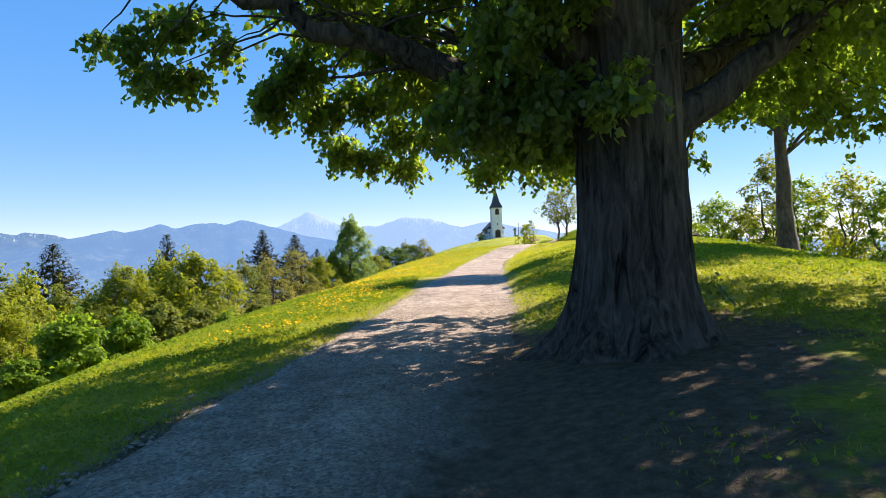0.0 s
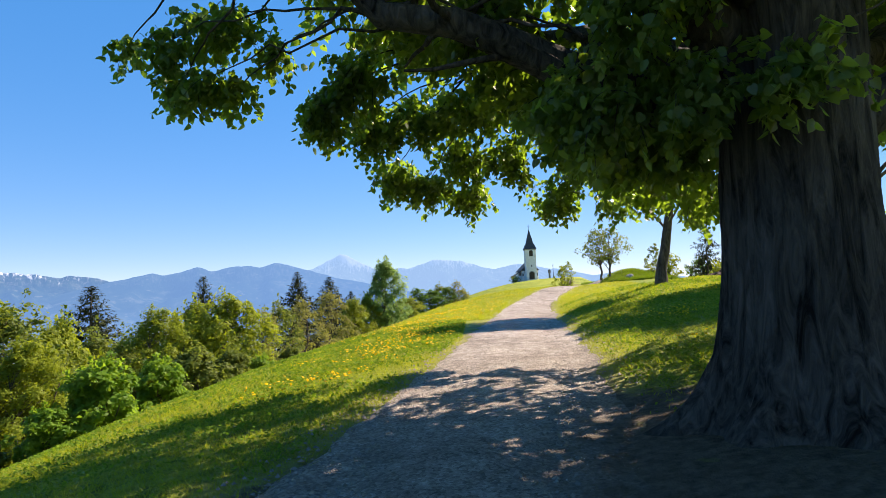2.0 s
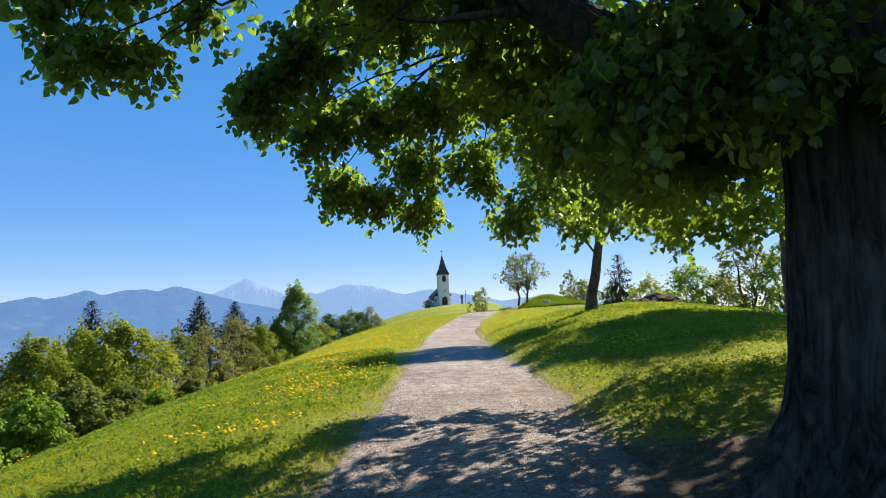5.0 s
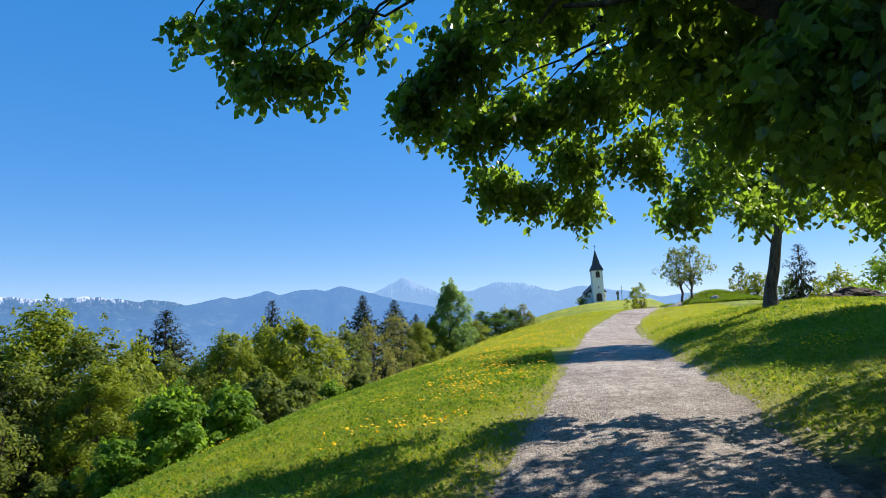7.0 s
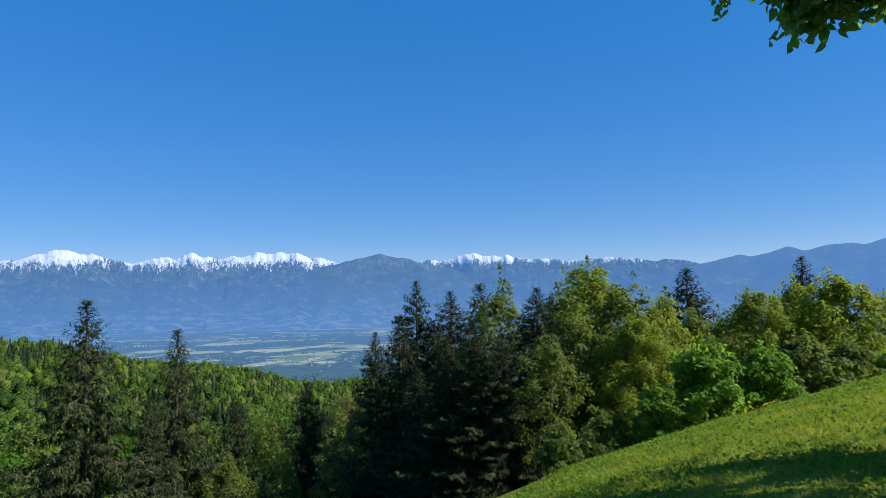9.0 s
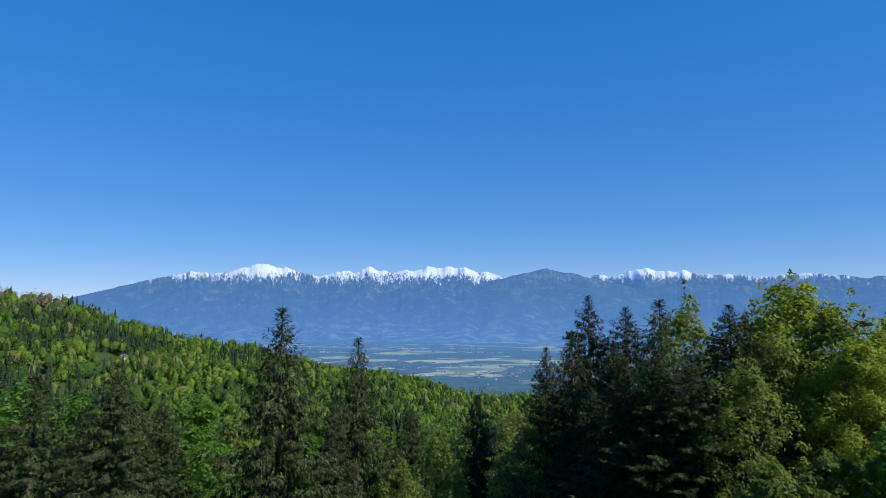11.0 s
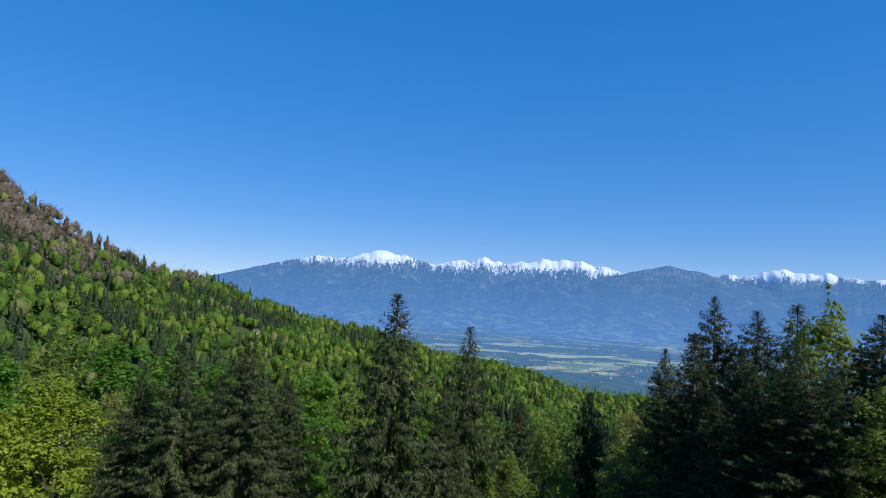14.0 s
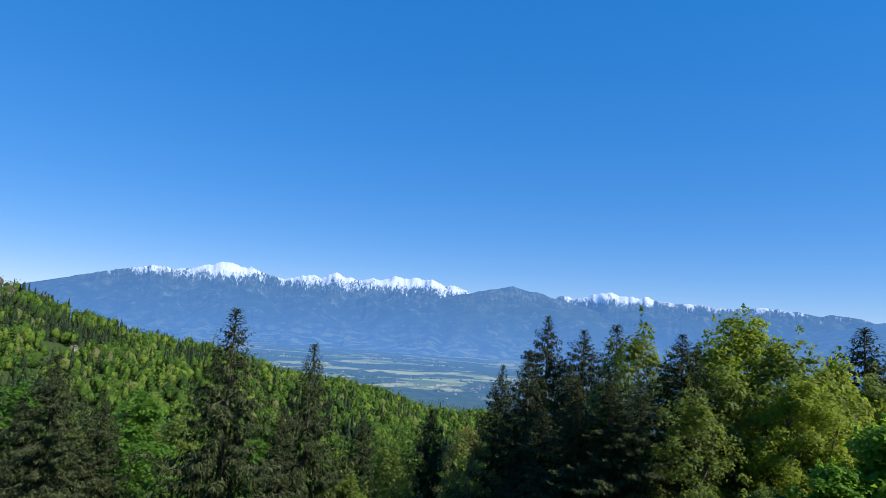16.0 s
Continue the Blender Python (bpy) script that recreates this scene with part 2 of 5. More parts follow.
def curve1(x, knots):
    """A smooth line through a few knots (x, value)."""
    kx, kv = np.array([k[0] for k in knots], float), np.array([k[1] for k in knots], float)
    x = np.clip(np.asarray(x, float), kx[0], kx[-1])
    s = np.diff(kv) / np.diff(kx)
    t = np.concatenate([[s[0]], np.where(s[:-1] * s[1:] > 0, 2 * s[:-1] * s[1:] / (s[:-1] + s[1:] + 1e-12), 0), [s[-1]]])
    i = np.clip(np.searchsorted(kx, x) - 1, 0, len(kx) - 2)
    h = kx[i + 1] - kx[i]
    u = (x - kx[i]) / h
    return ((2 * u**3 - 3 * u**2 + 1) * kv[i] + (u**3 - 2 * u**2 + u) * h * t[i]
            + (-2 * u**3 + 3 * u**2) * kv[i + 1] + (u**3 - u**2) * h * t[i + 1])


def waves(x, y, size, seed=0.0):
    """Cheap smooth unevenness between -1 and 1."""
    a, b = np.asarray(x) / size + seed, np.asarray(y) / size - 1.7 * seed
    return (np.sin(a * 1.3 + 2.1 * np.sin(b * 0.7)) * np.cos(b * 1.1 + 1.3 * np.sin(a * 0.9 + seed))
            + 0.5 * np.sin(2.3 * a + 1.1 * b + seed * 3) * np.cos(2.9 * b - 0.7 * a)) / 1.5


ROAD_X = [(-60, -8), (-20, -4.6), (0, -1.75), (6, -0.8), (12, 0.0), (20, 0.75), (37, 2.7), (44, 4.2), (51, 6.6), (60, 11), (75, 18), (110, 24), (190, 26)]
ROAD_Z = [(-60, -3.0), (-20, -0.6), (0, 0.06), (6, 0.30), (12, 0.44), (20, 0.60), (37, 0.98), (45, 1.5), (52, 2.1), (58, 2.1),
          (75, 1.2), (110, 1.3), (160, 3.6), (190, 6.3), (215, 6.4), (300, -30)]
RISE = [(-20, 0.5), (6, 0.62), (11, 0.75), (15, 0.9), (20, 1.15), (27, 1.45), (34, 1.2), (42, 0.6), (50, 0.2), (60, 0.1), (80, 0.3), (100, 0.5), (190, 0.3)]
HILL = [(50, -9.5), (64, -8.9), (71, -6.9), (76, -5.8), (81, -5.2), (86.7, -3.6), (92, -2.7), (97, -1.3), (101.6, 0.4), (106.7, 1.4), (111, 3.3),
        (115.3, 5.9), (119.2, 8.7), (130, 13), (150, 13)]


def road_half(y):
    return np.interp(y, [0, 8, 12, 20, 37, 50, 90], [1.46, 1.47, 1.52, 1.47, 1.42, 1.38, 1.35])


def land(x, y):
    """Height of the ground: a grassy ridge with a road along it, woods below, a wooded mountainside and the valley."""
    x, y = np.asarray(x, float), np.asarray(y, float)
    s = x - curve1(y, ROAD_X)
    z = curve1(y, ROAD_Z)
    q = np.maximum(-s - 1.2, 0)
    k = np.interp(y, [6, 11, 16, 24, 40, 60, 90], [0.043, 0.027, 0.023, 0.020, 0.020, 0.014, 0.0060])
    lim = np.interp(y, [6, 11, 16, 24, 40, 60, 90], [6, 9, 11, 12, 13, 18, 30])
    drop = np.where(q < lim, k * q * q, k * lim * lim + 2 * k * lim * (q - lim) * 1.0)
    p = np.maximum(s - 1.2, 0)
    crest = np.interp(y, [0, 15, 30, 58, 80, 100, 150], [5, 5, 5.5, 6, 8, 10, 2.5])
    bend = np.interp(y, [90, 140], [0.024, 0.09])
    over = np.maximum(p - crest, 0)
    rise = curve1(y, RISE) * (1 - np.exp(-p / 3.2)) - np.where(over < 9, bend * over**2, bend * 81 + 18 * bend * (over - 9))
    rise = rise + 1.3 * np.exp(-((x - 14.3) / 3.2) ** 2 - ((y - 61) / 5.0) ** 2)
    behind = np.maximum(-y - 40, 0) * 0.1
    ridge = z - drop + rise - behind
    near = np.clip(1 - np.abs(s) / 40, 0, 1)
    ridge = ridge + near * (0.05 * waves(x, y, 2.6, 1.0) * np.clip(np.abs(s) / 3 - 0.6, 0, 1) + 0.015 * waves(x, y, 0.8, 2.0))
    ridge = np.where(ridge < -30, -30 + (ridge + 30) * 0.55, ridge)
    r = np.hypot(x, y)
    floor = -120 + 2.0 * waves(x, y, 400, 0.4)
    low = np.maximum(ridge, floor)
    az = np.degrees(np.arctan2(-x, y))
    az = np.where(az < -120, az + 360, az)
    top = 850 * np.tan(np.radians(curve1(az, HILL)))
    u = np.clip((r - 180) / 670, 0, 1.25)
    side = -85 + (top + 85) * u**1.15 + 9 * waves(x, y, 90, 0.7) * np.clip(u * 3, 0, 1) * np.clip(1.0 - u, 0.0, 1)
    side = np.where(r > 850, side - (r - 850) * 0.5, side)
    side = np.where((az > 50) & (az < 150), side, -200)
    return np.maximum(low, side)


def ground_sheet():
    cx, cy = 0.0, 8.0
    rings = np.concatenate([[0.0], np.geomspace(0.35, 4900, 220)])
    turn = np.radians(np.arange(0, 360, 1.0))
    R, A = np.meshgrid(rings[1:], turn, indexing="ij")
    x, y = cx + R * np.cos(A), cy + R * np.sin(A)
    z = land(x, y)
    far = np.clip((R - 900) / 400, 0, 1)
    z = z - 6 * far
    verts = np.concatenate([[[cx, cy, float(land(cx, cy))]], np.stack([x, y, z], -1).reshape(-1, 3)])
    nr, na = R.shape
    i, j = np.meshgrid(np.arange(nr - 1), np.arange(na), indexing="ij")
    a = 1 + i * na + j
    b = 1 + i * na + (j + 1) % na
    faces = np.stack([a, a + na, b + na, b], -1).reshape(-1, 4)
    ob = link_mesh("ground", verts, faces, GRASS, True)
    # close the middle
    bm = bmesh.new()
    bm.from_mesh(ob.data)
    bm.verts.ensure_lookup_table()
    for j in range(na):
        bm.faces.new((bm.verts[0], bm.verts[1 + j], bm.verts[1 + (j + 1) % na])).smooth = True
    bm.to_mesh(ob.data)
    bm.free()
    vx, vy = verts[:, 0], verts[:, 1]
    s = vx - curve1(vy, ROAD_X)
    trunk = np.hypot(vx - 2.1, vy - 6.7)
    bare = np.clip(1.25 - trunk / 2.5, 0, 1)
    verge = np.clip((1.4 + 0.9 * np.clip(1 - np.abs(vy - 5) / 6, 0, 1)) - np.abs(s - 0.2), 0, 1)
    bare = np.maximum(bare, verge)
    beneath = np.clip(1.25 - np.maximum(s - 1, 0) / 3.6 - 0.25 * waves(vx, vy, 1.3, 3.3), 0, 0.85) * np.clip((7.5 - vy) / 2.0, 0, 1) * np.clip((vy + 8) / 3, 0, 1)
    bare = np.maximum(bare, np.where(s > 0, beneath, 0))
    dry = np.clip(1.0 - np.abs(np.abs(s) - road_half(vy)) / 0.7, 0, 1)
    dry = np.maximum(dry, np.where((s > 0) & (vy > 24) & (vy < 60), np.clip(1.2 - (s - 1.2) / 3.0, 0, 0.8), 0))
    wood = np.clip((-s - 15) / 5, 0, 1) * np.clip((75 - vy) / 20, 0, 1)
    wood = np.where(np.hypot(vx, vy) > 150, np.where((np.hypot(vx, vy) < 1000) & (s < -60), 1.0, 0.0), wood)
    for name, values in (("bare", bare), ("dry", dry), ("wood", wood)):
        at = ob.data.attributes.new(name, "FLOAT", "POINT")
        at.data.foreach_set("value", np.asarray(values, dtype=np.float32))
    return tagged(ob, "uneven green spring meadow falling away from a ridge", "ground", kind="structure")


ground = ground_sheet()


def road_strip():
    ys = np.concatenate([np.arange(-25, 20, 0.25), np.arange(20, 64, 0.5)])
    us = np.linspace(-1, 1, 25)
    Y, U = np.meshgrid(ys, us, indexing="ij")
    ragged = 0.09 * waves(Y, np.sign(U) * 7 + 0 * Y, 0.9, 3.0) + 0.07 * waves(Y, np.sign(U) * 3 + 0 * Y, 0.25, 5.0)
    X = curve1(Y, ROAD_X) + U * (road_half(Y) + ragged * np.abs(U))
    Z = land(X, Y) + 0.045 - 0.07 * np.abs(U) ** 5 + 0.012 * waves(X, Y, 0.33, 7.0) * np.abs(U)
    Z += 0.012 * waves(X, Y, 0.5, 4.0) - 0.02 * np.exp(-((np.abs(U) - 0.5) / 0.16) ** 2)
    n, k = Y.shape
    i, j = np.meshgrid(np.arange(n - 1), np.arange(k - 1), indexing="ij")
    a = i * k + j
    faces = np.stack([a, a + 1, a + k + 1, a + k], -1).reshape(-1, 4)
    ob = link_mesh("road", np.stack([X, Y, Z], -1).reshape(-1, 3), faces, GRAVEL, True)
    side = np.clip((np.abs(U) - 0.72) / 0.28, 0, 1) * np.where(U > 0, np.interp(Y, [8, 14], [1.0, 0.45]), 0.45)
    side = np.maximum(side, np.where(U > 0, np.clip((U + 0.05) / 1.0, 0, 1) * np.interp(Y, [7, 11], [1, 0]), 0))
    at = ob.data.attributes.new("earthy", "FLOAT", "POINT")
    at.data.foreach_set("value", side.astype(np.float32).ravel())
    return tagged(ob, "pale stony gravel road along the grassy ridge", "road", kind="structure")


road = road_strip()

# ---- far backdrop: valley and mountains, with blue haze painted into their materials ----


def valley_colours(n, l):
    mp = n.new("ShaderNodeMapping")
    mp.inputs["Scale"].default_value = (0.0060, 0.0048, 0.004)
    l.new(where(n), mp.inputs[0])
    f = noise_of(n, l, 1.25, 3, 0.55, mp.outputs[0], 0.3)
    vo = n.new("ShaderNodeTexVoronoi")
    vo.inputs["Scale"].default_value = 2.6
    l.new(mp.outputs[0], vo.inputs["Vector"])
    field = ramp(n, l, vo.outputs["Color"], [(0.3, (0.11, 0.155, 0.035)), (0.55, (0.24, 0.27, 0.07)), (0.75, (0.42, 0.40, 0.18))])
    woods = ramp(n, l, noise_of(n, l, 9.0, 4, 0.7, mp.outputs[0]), [(0.35, (0.012, 0.03, 0.010)), (0.65, (0.06, 0.085, 0.028))])
    sp = n.new("ShaderNodeSeparateXYZ")
    l.new(where(n), sp.inputs[0])
    d = calc(n, l, "SQRT", calc(n, l, "ADD", calc(n, l, "MULTIPLY", sp.outputs[0], sp.outputs[0]), calc(n, l, "MULTIPLY", sp.outputs[1], sp.outputs[1])))
    near = calc(n, l, "MULTIPLY", calc(n, l, "SUBTRACT", d, 1080.0), 0.008, True)
    open_land = ramp(n, l, f, [(0.52, (0, 0, 0)), (0.54, (1, 1, 1))])
    return mix(n, l, calc(n, l, "MULTIPLY", open_land, near), woods, field)


def valley_haze_glow(n, l):
    # share of blue emission standing in for haze, rising with distance
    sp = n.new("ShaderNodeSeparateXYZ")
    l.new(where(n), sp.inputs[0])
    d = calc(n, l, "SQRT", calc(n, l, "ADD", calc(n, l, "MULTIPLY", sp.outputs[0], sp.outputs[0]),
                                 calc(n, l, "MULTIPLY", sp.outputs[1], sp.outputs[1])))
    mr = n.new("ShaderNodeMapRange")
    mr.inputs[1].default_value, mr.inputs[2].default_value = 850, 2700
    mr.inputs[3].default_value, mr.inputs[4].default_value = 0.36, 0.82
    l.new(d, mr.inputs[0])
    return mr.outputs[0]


VALLEY = painted_haze_mat("valley_in_haze", valley_colours, valley_haze_glow, (0.080, 0.190, 0.400))


def polar_sheet(name, az0, az1, step, radii, height, mat):
    az = np.radians(np.arange(az0, az1 + 1e-6, step))
    A, R = np.meshgrid(az, np.asarray(radii, float), indexing="ij")
    X, Y = -R * np.sin(A), R * np.cos(A)
    Z = height(np.degrees(A), R, X, Y)
    n, k = A.shape
    i, j = np.meshgrid(np.arange(n - 1), np.arange(k - 1), indexing="ij")
    a = i * k + j
    faces = np.stack([a, a + 1, a + k + 1, a + k], -1).reshape(-1, 4)
    ob = link_mesh(name, np.stack([X, Y, Z], -1).reshape(-1, 3), faces, mat, True)
    if hasattr(height, "gully"):
        for key, values in (("gully", height.gully), ("bearing", height.bearing)):
            at = ob.data.attributes.new(key, "FLOAT", "POINT")
            at.data.foreach_set("value", np.asarray(values, dtype=np.float32).ravel())
    return ob


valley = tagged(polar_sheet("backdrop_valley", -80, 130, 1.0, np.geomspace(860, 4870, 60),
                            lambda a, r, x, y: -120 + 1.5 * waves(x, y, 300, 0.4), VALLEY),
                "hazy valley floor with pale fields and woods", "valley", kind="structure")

# ridge: direction and elevation of each summit, and how fast it falls off to each side (degrees a degree)
PEAKS = [(86.7, 4.55, 0.30), (85.0, 4.2, 0.25), (88.5, 3.9, 0.25), (92.2, 3.7, 0.22), (90.4, 3.6, 0.2), (83.2, 3.55, 0.3), (79.6, 4.0, 0.35), (77.3, 4.25, 0.4), (75.9, 4.05, 0.5),
         (73.7, 4.15, 0.35), (71.5, 4.45, 0.3), (70.0, 4.35, 0.3), (68.3, 4.25, 0.35), (66.4, 3.85, 0.3), (55.8, 3.5, 0.3), (52.0, 4.1, 0.28), (50.5, 3.85, 0.2), (48.5, 3.7, 0.15),
         (45.5, 3.4, 0.1), (39.5, 3.25, 0.1), (34.5, 2.95, 0.2)]
FRONT = [(60.7, 4.15, 0.19), (18.2, 3.80, 0.28), (21.0, 3.62, 0.14), (25.0, 3.45, 0.24), (28.5, 3.0, 0.20)]
BEHIND = [(12.4, 4.45, 0.52), (3.3, 3.68, 0.32), (2.0, 3.5, 0.3), (7.0, 2.95, 0.2), (15.0, 3.1, 0.2), (-4.3, 2.9, 0.25), (-7.5, 2.2, 0.2), (-13, 1.7, 0.1), (-20, 1.0, 0.09), (-30, 0.1, 0.05)]


def crags(x, y, size):
    """Branching spurs and valleys that give a mountainside its relief."""
    v = np.empty(x.shape)
    flat = v.ravel()
    for i, (p, q) in enumerate(zip(x.ravel() / size, y.ravel() / size)):
        wx, wy = 0.35 * noise.noise((p * 0.8, q * 0.8, 4.0)), 0.35 * noise.noise((p * 0.8, q * 0.8, 9.0))
        flat[i] = noise.ridged_multi_fractal((p + wx, q + wy, 0.3), 0.95, 2.15, 6, 1.0, 2.0)
    return v - 1.0


def rugged(a):
    """An uneven crest line over direction."""
    col = np.array([sum(noise.noise((p * f, 3.1 * f, 0.7)) / k for f, k in ((0.9, 1.0), (2.3, 1.6), (4.7, 2.6), (9.1, 4.0))) for p in a[:, 0]])
    return np.repeat(col[:, None], a.shape[1], 1)


def range_height(peaks, foot, crest, fine, jag):
    def height(a, r, x, y):
        el = np.full(a.shape, -3.0)
        for pa, pe, fall in peaks:
            d = np.abs(a - pa)
            el = np.maximum(el, pe + 0.08 - fall * np.sqrt(d * d + 0.04) + fall * 0.2 - 0.004 * d * d)
        start = foot * (0.90 + 0.13 * waves(a, 0 * a, 5.0, fine) + 0.04 * waves(a, 0 * a, 1.3, fine))
        u = np.clip((r - start) / (crest - start), 0, 1)
        back = np.clip((r - crest) / 200, 0, 1)
        c = crags(x, y, fine)
        el = el + jag * rugged(a) * np.clip((el - 1.5) / 2.5, 0.15, 1)
        topz = crest * np.tan(np.radians(el))
        prof = 0.5 * u + 0.5 * u**2.2
        rise = (topz + 126) * prof
        z = -126 + rise + 85 * c * (np.sin(u * np.pi) ** 0.7 + 0.10 * u) * np.clip((topz + 60) / 300, 0, 1) * np.clip(rise / 110, 0, 1)
        height.gully, height.bearing = c, a
        return z - 250 * back
    return height


def mountain_colours(snow_low, snow_high, snowy):
    def build(n, l):
        v = where(n)
        sp = n.new("ShaderNodeSeparateXYZ")
        l.new(v, sp.inputs[0])
        az = n.new("ShaderNodeAttribute")
        az.attribute_name = "bearing"
        cv = n.new("ShaderNodeCombineXYZ")
        l.new(az.outputs["Fac"], cv.inputs[0])
        l.new(calc(n, l, "MULTIPLY", sp.outputs[2], 0.0048), cv.inputs[1])
        nz = noise_of(n, l, 5.0, 6, 0.75, cv.outputs[0], 0.5)
        big = noise_of(n, l, 0.011, 6, 0.72, v)
        woods = ramp(n, l, big, [(0.42, (0.014, 0.032, 0.022)), (0.56, (0.035, 0.055, 0.034)), (0.66, (0.12, 0.13, 0.095))])
        # scree and bare rock near the tops, clearings lower down, fields at the foot
        scree = ramp(n, l, nz, [(0.50, (0, 0, 0)), (0.62, (1, 1, 1))])
        upper = calc(n, l, "MULTIPLY", calc(n, l, "SUBTRACT", sp.outputs[2], 120.0), 0.006, True)
        woods = mix(n, l, calc(n, l, "MULTIPLY", scree, calc(n, l, "MULTIPLY", upper, 0.55)), woods, (0.30, 0.29, 0.28))
        glade = ramp(n, l, noise_of(n, l, 0.016, 4, 0.6, v, 0.6), [(0.63, (0, 0, 0)), (0.66, (1, 1, 1))])
        woods = mix(n, l, calc(n, l, "MULTIPLY", glade, 0.4), woods, (0.27, 0.26, 0.17))
        foot = calc(n, l, "MULTIPLY", calc(n, l, "SUBTRACT", -15.0, sp.outputs[2]), 0.012, True)
        meadow = ramp(n, l, noise_of(n, l, 0.013, 4, 0.65, v, 0.4), [(0.50, (0, 0, 0)), (0.56, (1, 1, 1))])
        woods = mix(n, l, calc(n, l, "MULTIPLY", meadow, calc(n, l, "MULTIPLY", foot, 0.8)), woods, (0.25, 0.28, 0.11))
        g = n.new("ShaderNodeAttribute")
        g.attribute_name = "gully"
        wide = noise_of(n, l, 0.9, 3, 0.6, cv.outputs[0])
        h = calc(n, l, "ADD", sp.outputs[2], calc(n, l, "MULTIPLY", calc(n, l, "SUBTRACT", nz, 0.5), 330.0))
        h = calc(n, l, "ADD", h, calc(n, l, "MULTIPLY", calc(n, l, "SUBTRACT", wide, 0.5), 230.0))
        h = calc(n, l, "ADD", h, calc(n, l, "MULTIPLY", g.outputs["Fac"], 30.0))
        mr = n.new("ShaderNodeMapRange")
        mr.inputs[1].default_value, mr.inputs[2].default_value = snow_low, snow_high
        mr.inputs[4].default_value = snowy
        l.new(h, mr.inputs[0])
        return mix(n, l, mr.outputs[0], woods, (0.86, 0.88, 0.90))
    return build


def deep_haze_glow(low, high):
    """Share of painted haze glow: more at the foot of a mountain than at its top."""
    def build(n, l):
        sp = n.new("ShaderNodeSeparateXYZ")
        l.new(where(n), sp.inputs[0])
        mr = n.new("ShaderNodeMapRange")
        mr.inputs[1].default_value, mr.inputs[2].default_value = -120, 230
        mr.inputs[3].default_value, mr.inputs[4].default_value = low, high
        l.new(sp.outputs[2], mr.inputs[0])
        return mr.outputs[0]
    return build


def sunward_haze_glow(n, l):
    # painted haze glow grows towards the sun's side and the foot
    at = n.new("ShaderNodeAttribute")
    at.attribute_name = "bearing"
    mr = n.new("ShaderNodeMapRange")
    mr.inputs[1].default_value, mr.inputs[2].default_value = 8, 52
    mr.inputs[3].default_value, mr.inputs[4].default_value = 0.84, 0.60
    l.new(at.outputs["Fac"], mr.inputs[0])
    return calc(n, l, "MAXIMUM", mr.outputs[0], deep_haze_glow(0.82, 0.56)(n, l))


# the mountains' haze is blue emission in their materials
SNOWY = painted_haze_mat("snowy_mountain_in_haze", mountain_colours(252, 296, 1.0), deep_haze_glow(0.82, 0.58), (0.080, 0.195, 0.430))
WOODED = painted_haze_mat("wooded_mountain_in_haze", mountain_colours(900, 950, 0.0), sunward_haze_glow, (0.084, 0.200, 0.430))
PALE = painted_haze_mat("distant_mountain_in_haze", mountain_colours(235, 300, 0.35), 0.78, (0.165, 0.31, 0.55))
mt_radii = np.concatenate([np.linspace(2500, 4200, 26), np.linspace(4230, 4720, 26), [4780, 4860]])
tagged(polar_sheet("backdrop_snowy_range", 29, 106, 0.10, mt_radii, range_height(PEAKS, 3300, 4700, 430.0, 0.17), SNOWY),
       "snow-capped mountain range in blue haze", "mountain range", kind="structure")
fr_radii = np.concatenate([np.linspace(2300, 4000, 24), np.linspace(4040, 4300, 8), [4380, 4450]])
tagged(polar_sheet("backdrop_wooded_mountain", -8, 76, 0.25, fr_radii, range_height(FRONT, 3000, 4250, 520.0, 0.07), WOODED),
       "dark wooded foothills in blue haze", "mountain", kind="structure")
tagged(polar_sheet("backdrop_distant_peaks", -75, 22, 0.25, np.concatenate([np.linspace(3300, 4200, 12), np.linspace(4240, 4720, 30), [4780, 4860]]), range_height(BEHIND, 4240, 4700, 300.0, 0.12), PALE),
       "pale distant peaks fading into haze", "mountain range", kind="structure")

# ---- trees ----
rng = np.random.default_rng(7)


def unit(v):
    return v / np.maximum(np.linalg.norm(v, axis=-1, keepdims=True), 1e-9)


class Wood:
    """Collects tapered tubes into one mesh."""
    def __init__(self):
        self.v, self.f, self.n = [], [], 0

    def tube(self, pts, radii, sides=7):
        pts = np.asarray(pts, float)
        way = unit(np.gradient(pts, axis=0))
        ref = np.array([0.31, 0.17, 0.93]) if abs(way[0][2]) < 0.9 else np.array([0.9, 0.3, 0.1])
        a = unit(np.cross(way, ref))
        b = np.cross(way, a)
        ang = np.linspace(0, 2 * np.pi, sides, endpoint=False)
        ring = pts[:, None] + np.asarray(radii)[:, None, None] * (np.cos(ang)[None, :, None] * a[:, None] + np.sin(ang)[None, :, None] * b[:, None])
        m = len(pts)
        i, j = np.meshgrid(np.arange(m - 1), np.arange(sides), indexing="ij")
        k = (j + 1) % sides
        self.f.append(self.n + np.stack([i * sides + j, i * sides + k, (i + 1) * sides + k, (i + 1) * sides + j], -1).reshape(-1, 4))
        self.v.append(ring.reshape(-1, 3))
        self.n += m * sides

    def make(self, name, mat, parent, label=""):
        return link_mesh(name, np.concatenate(self.v), np.concatenate(self.f), mat, True, parent, label)


def bent(p0, p1, sag, n=7, wob=0.08):
    """A limb's line from p0 to p1 that sags or arches, with small kinks."""
    p0, p1 = np.asarray(p0, float), np.asarray(p1, float)
    t = np.linspace(0, 1, n)[:, None]
    L = np.linalg.norm(p1 - p0)
    pts = p0 + (p1 - p0) * t
    pts[:, 2] += sag * L * (4 * t * (1 - t))[:, 0]
    pts[1:-1] += rng.normal(0, wob * L / n, (n - 2, 3))
    return pts


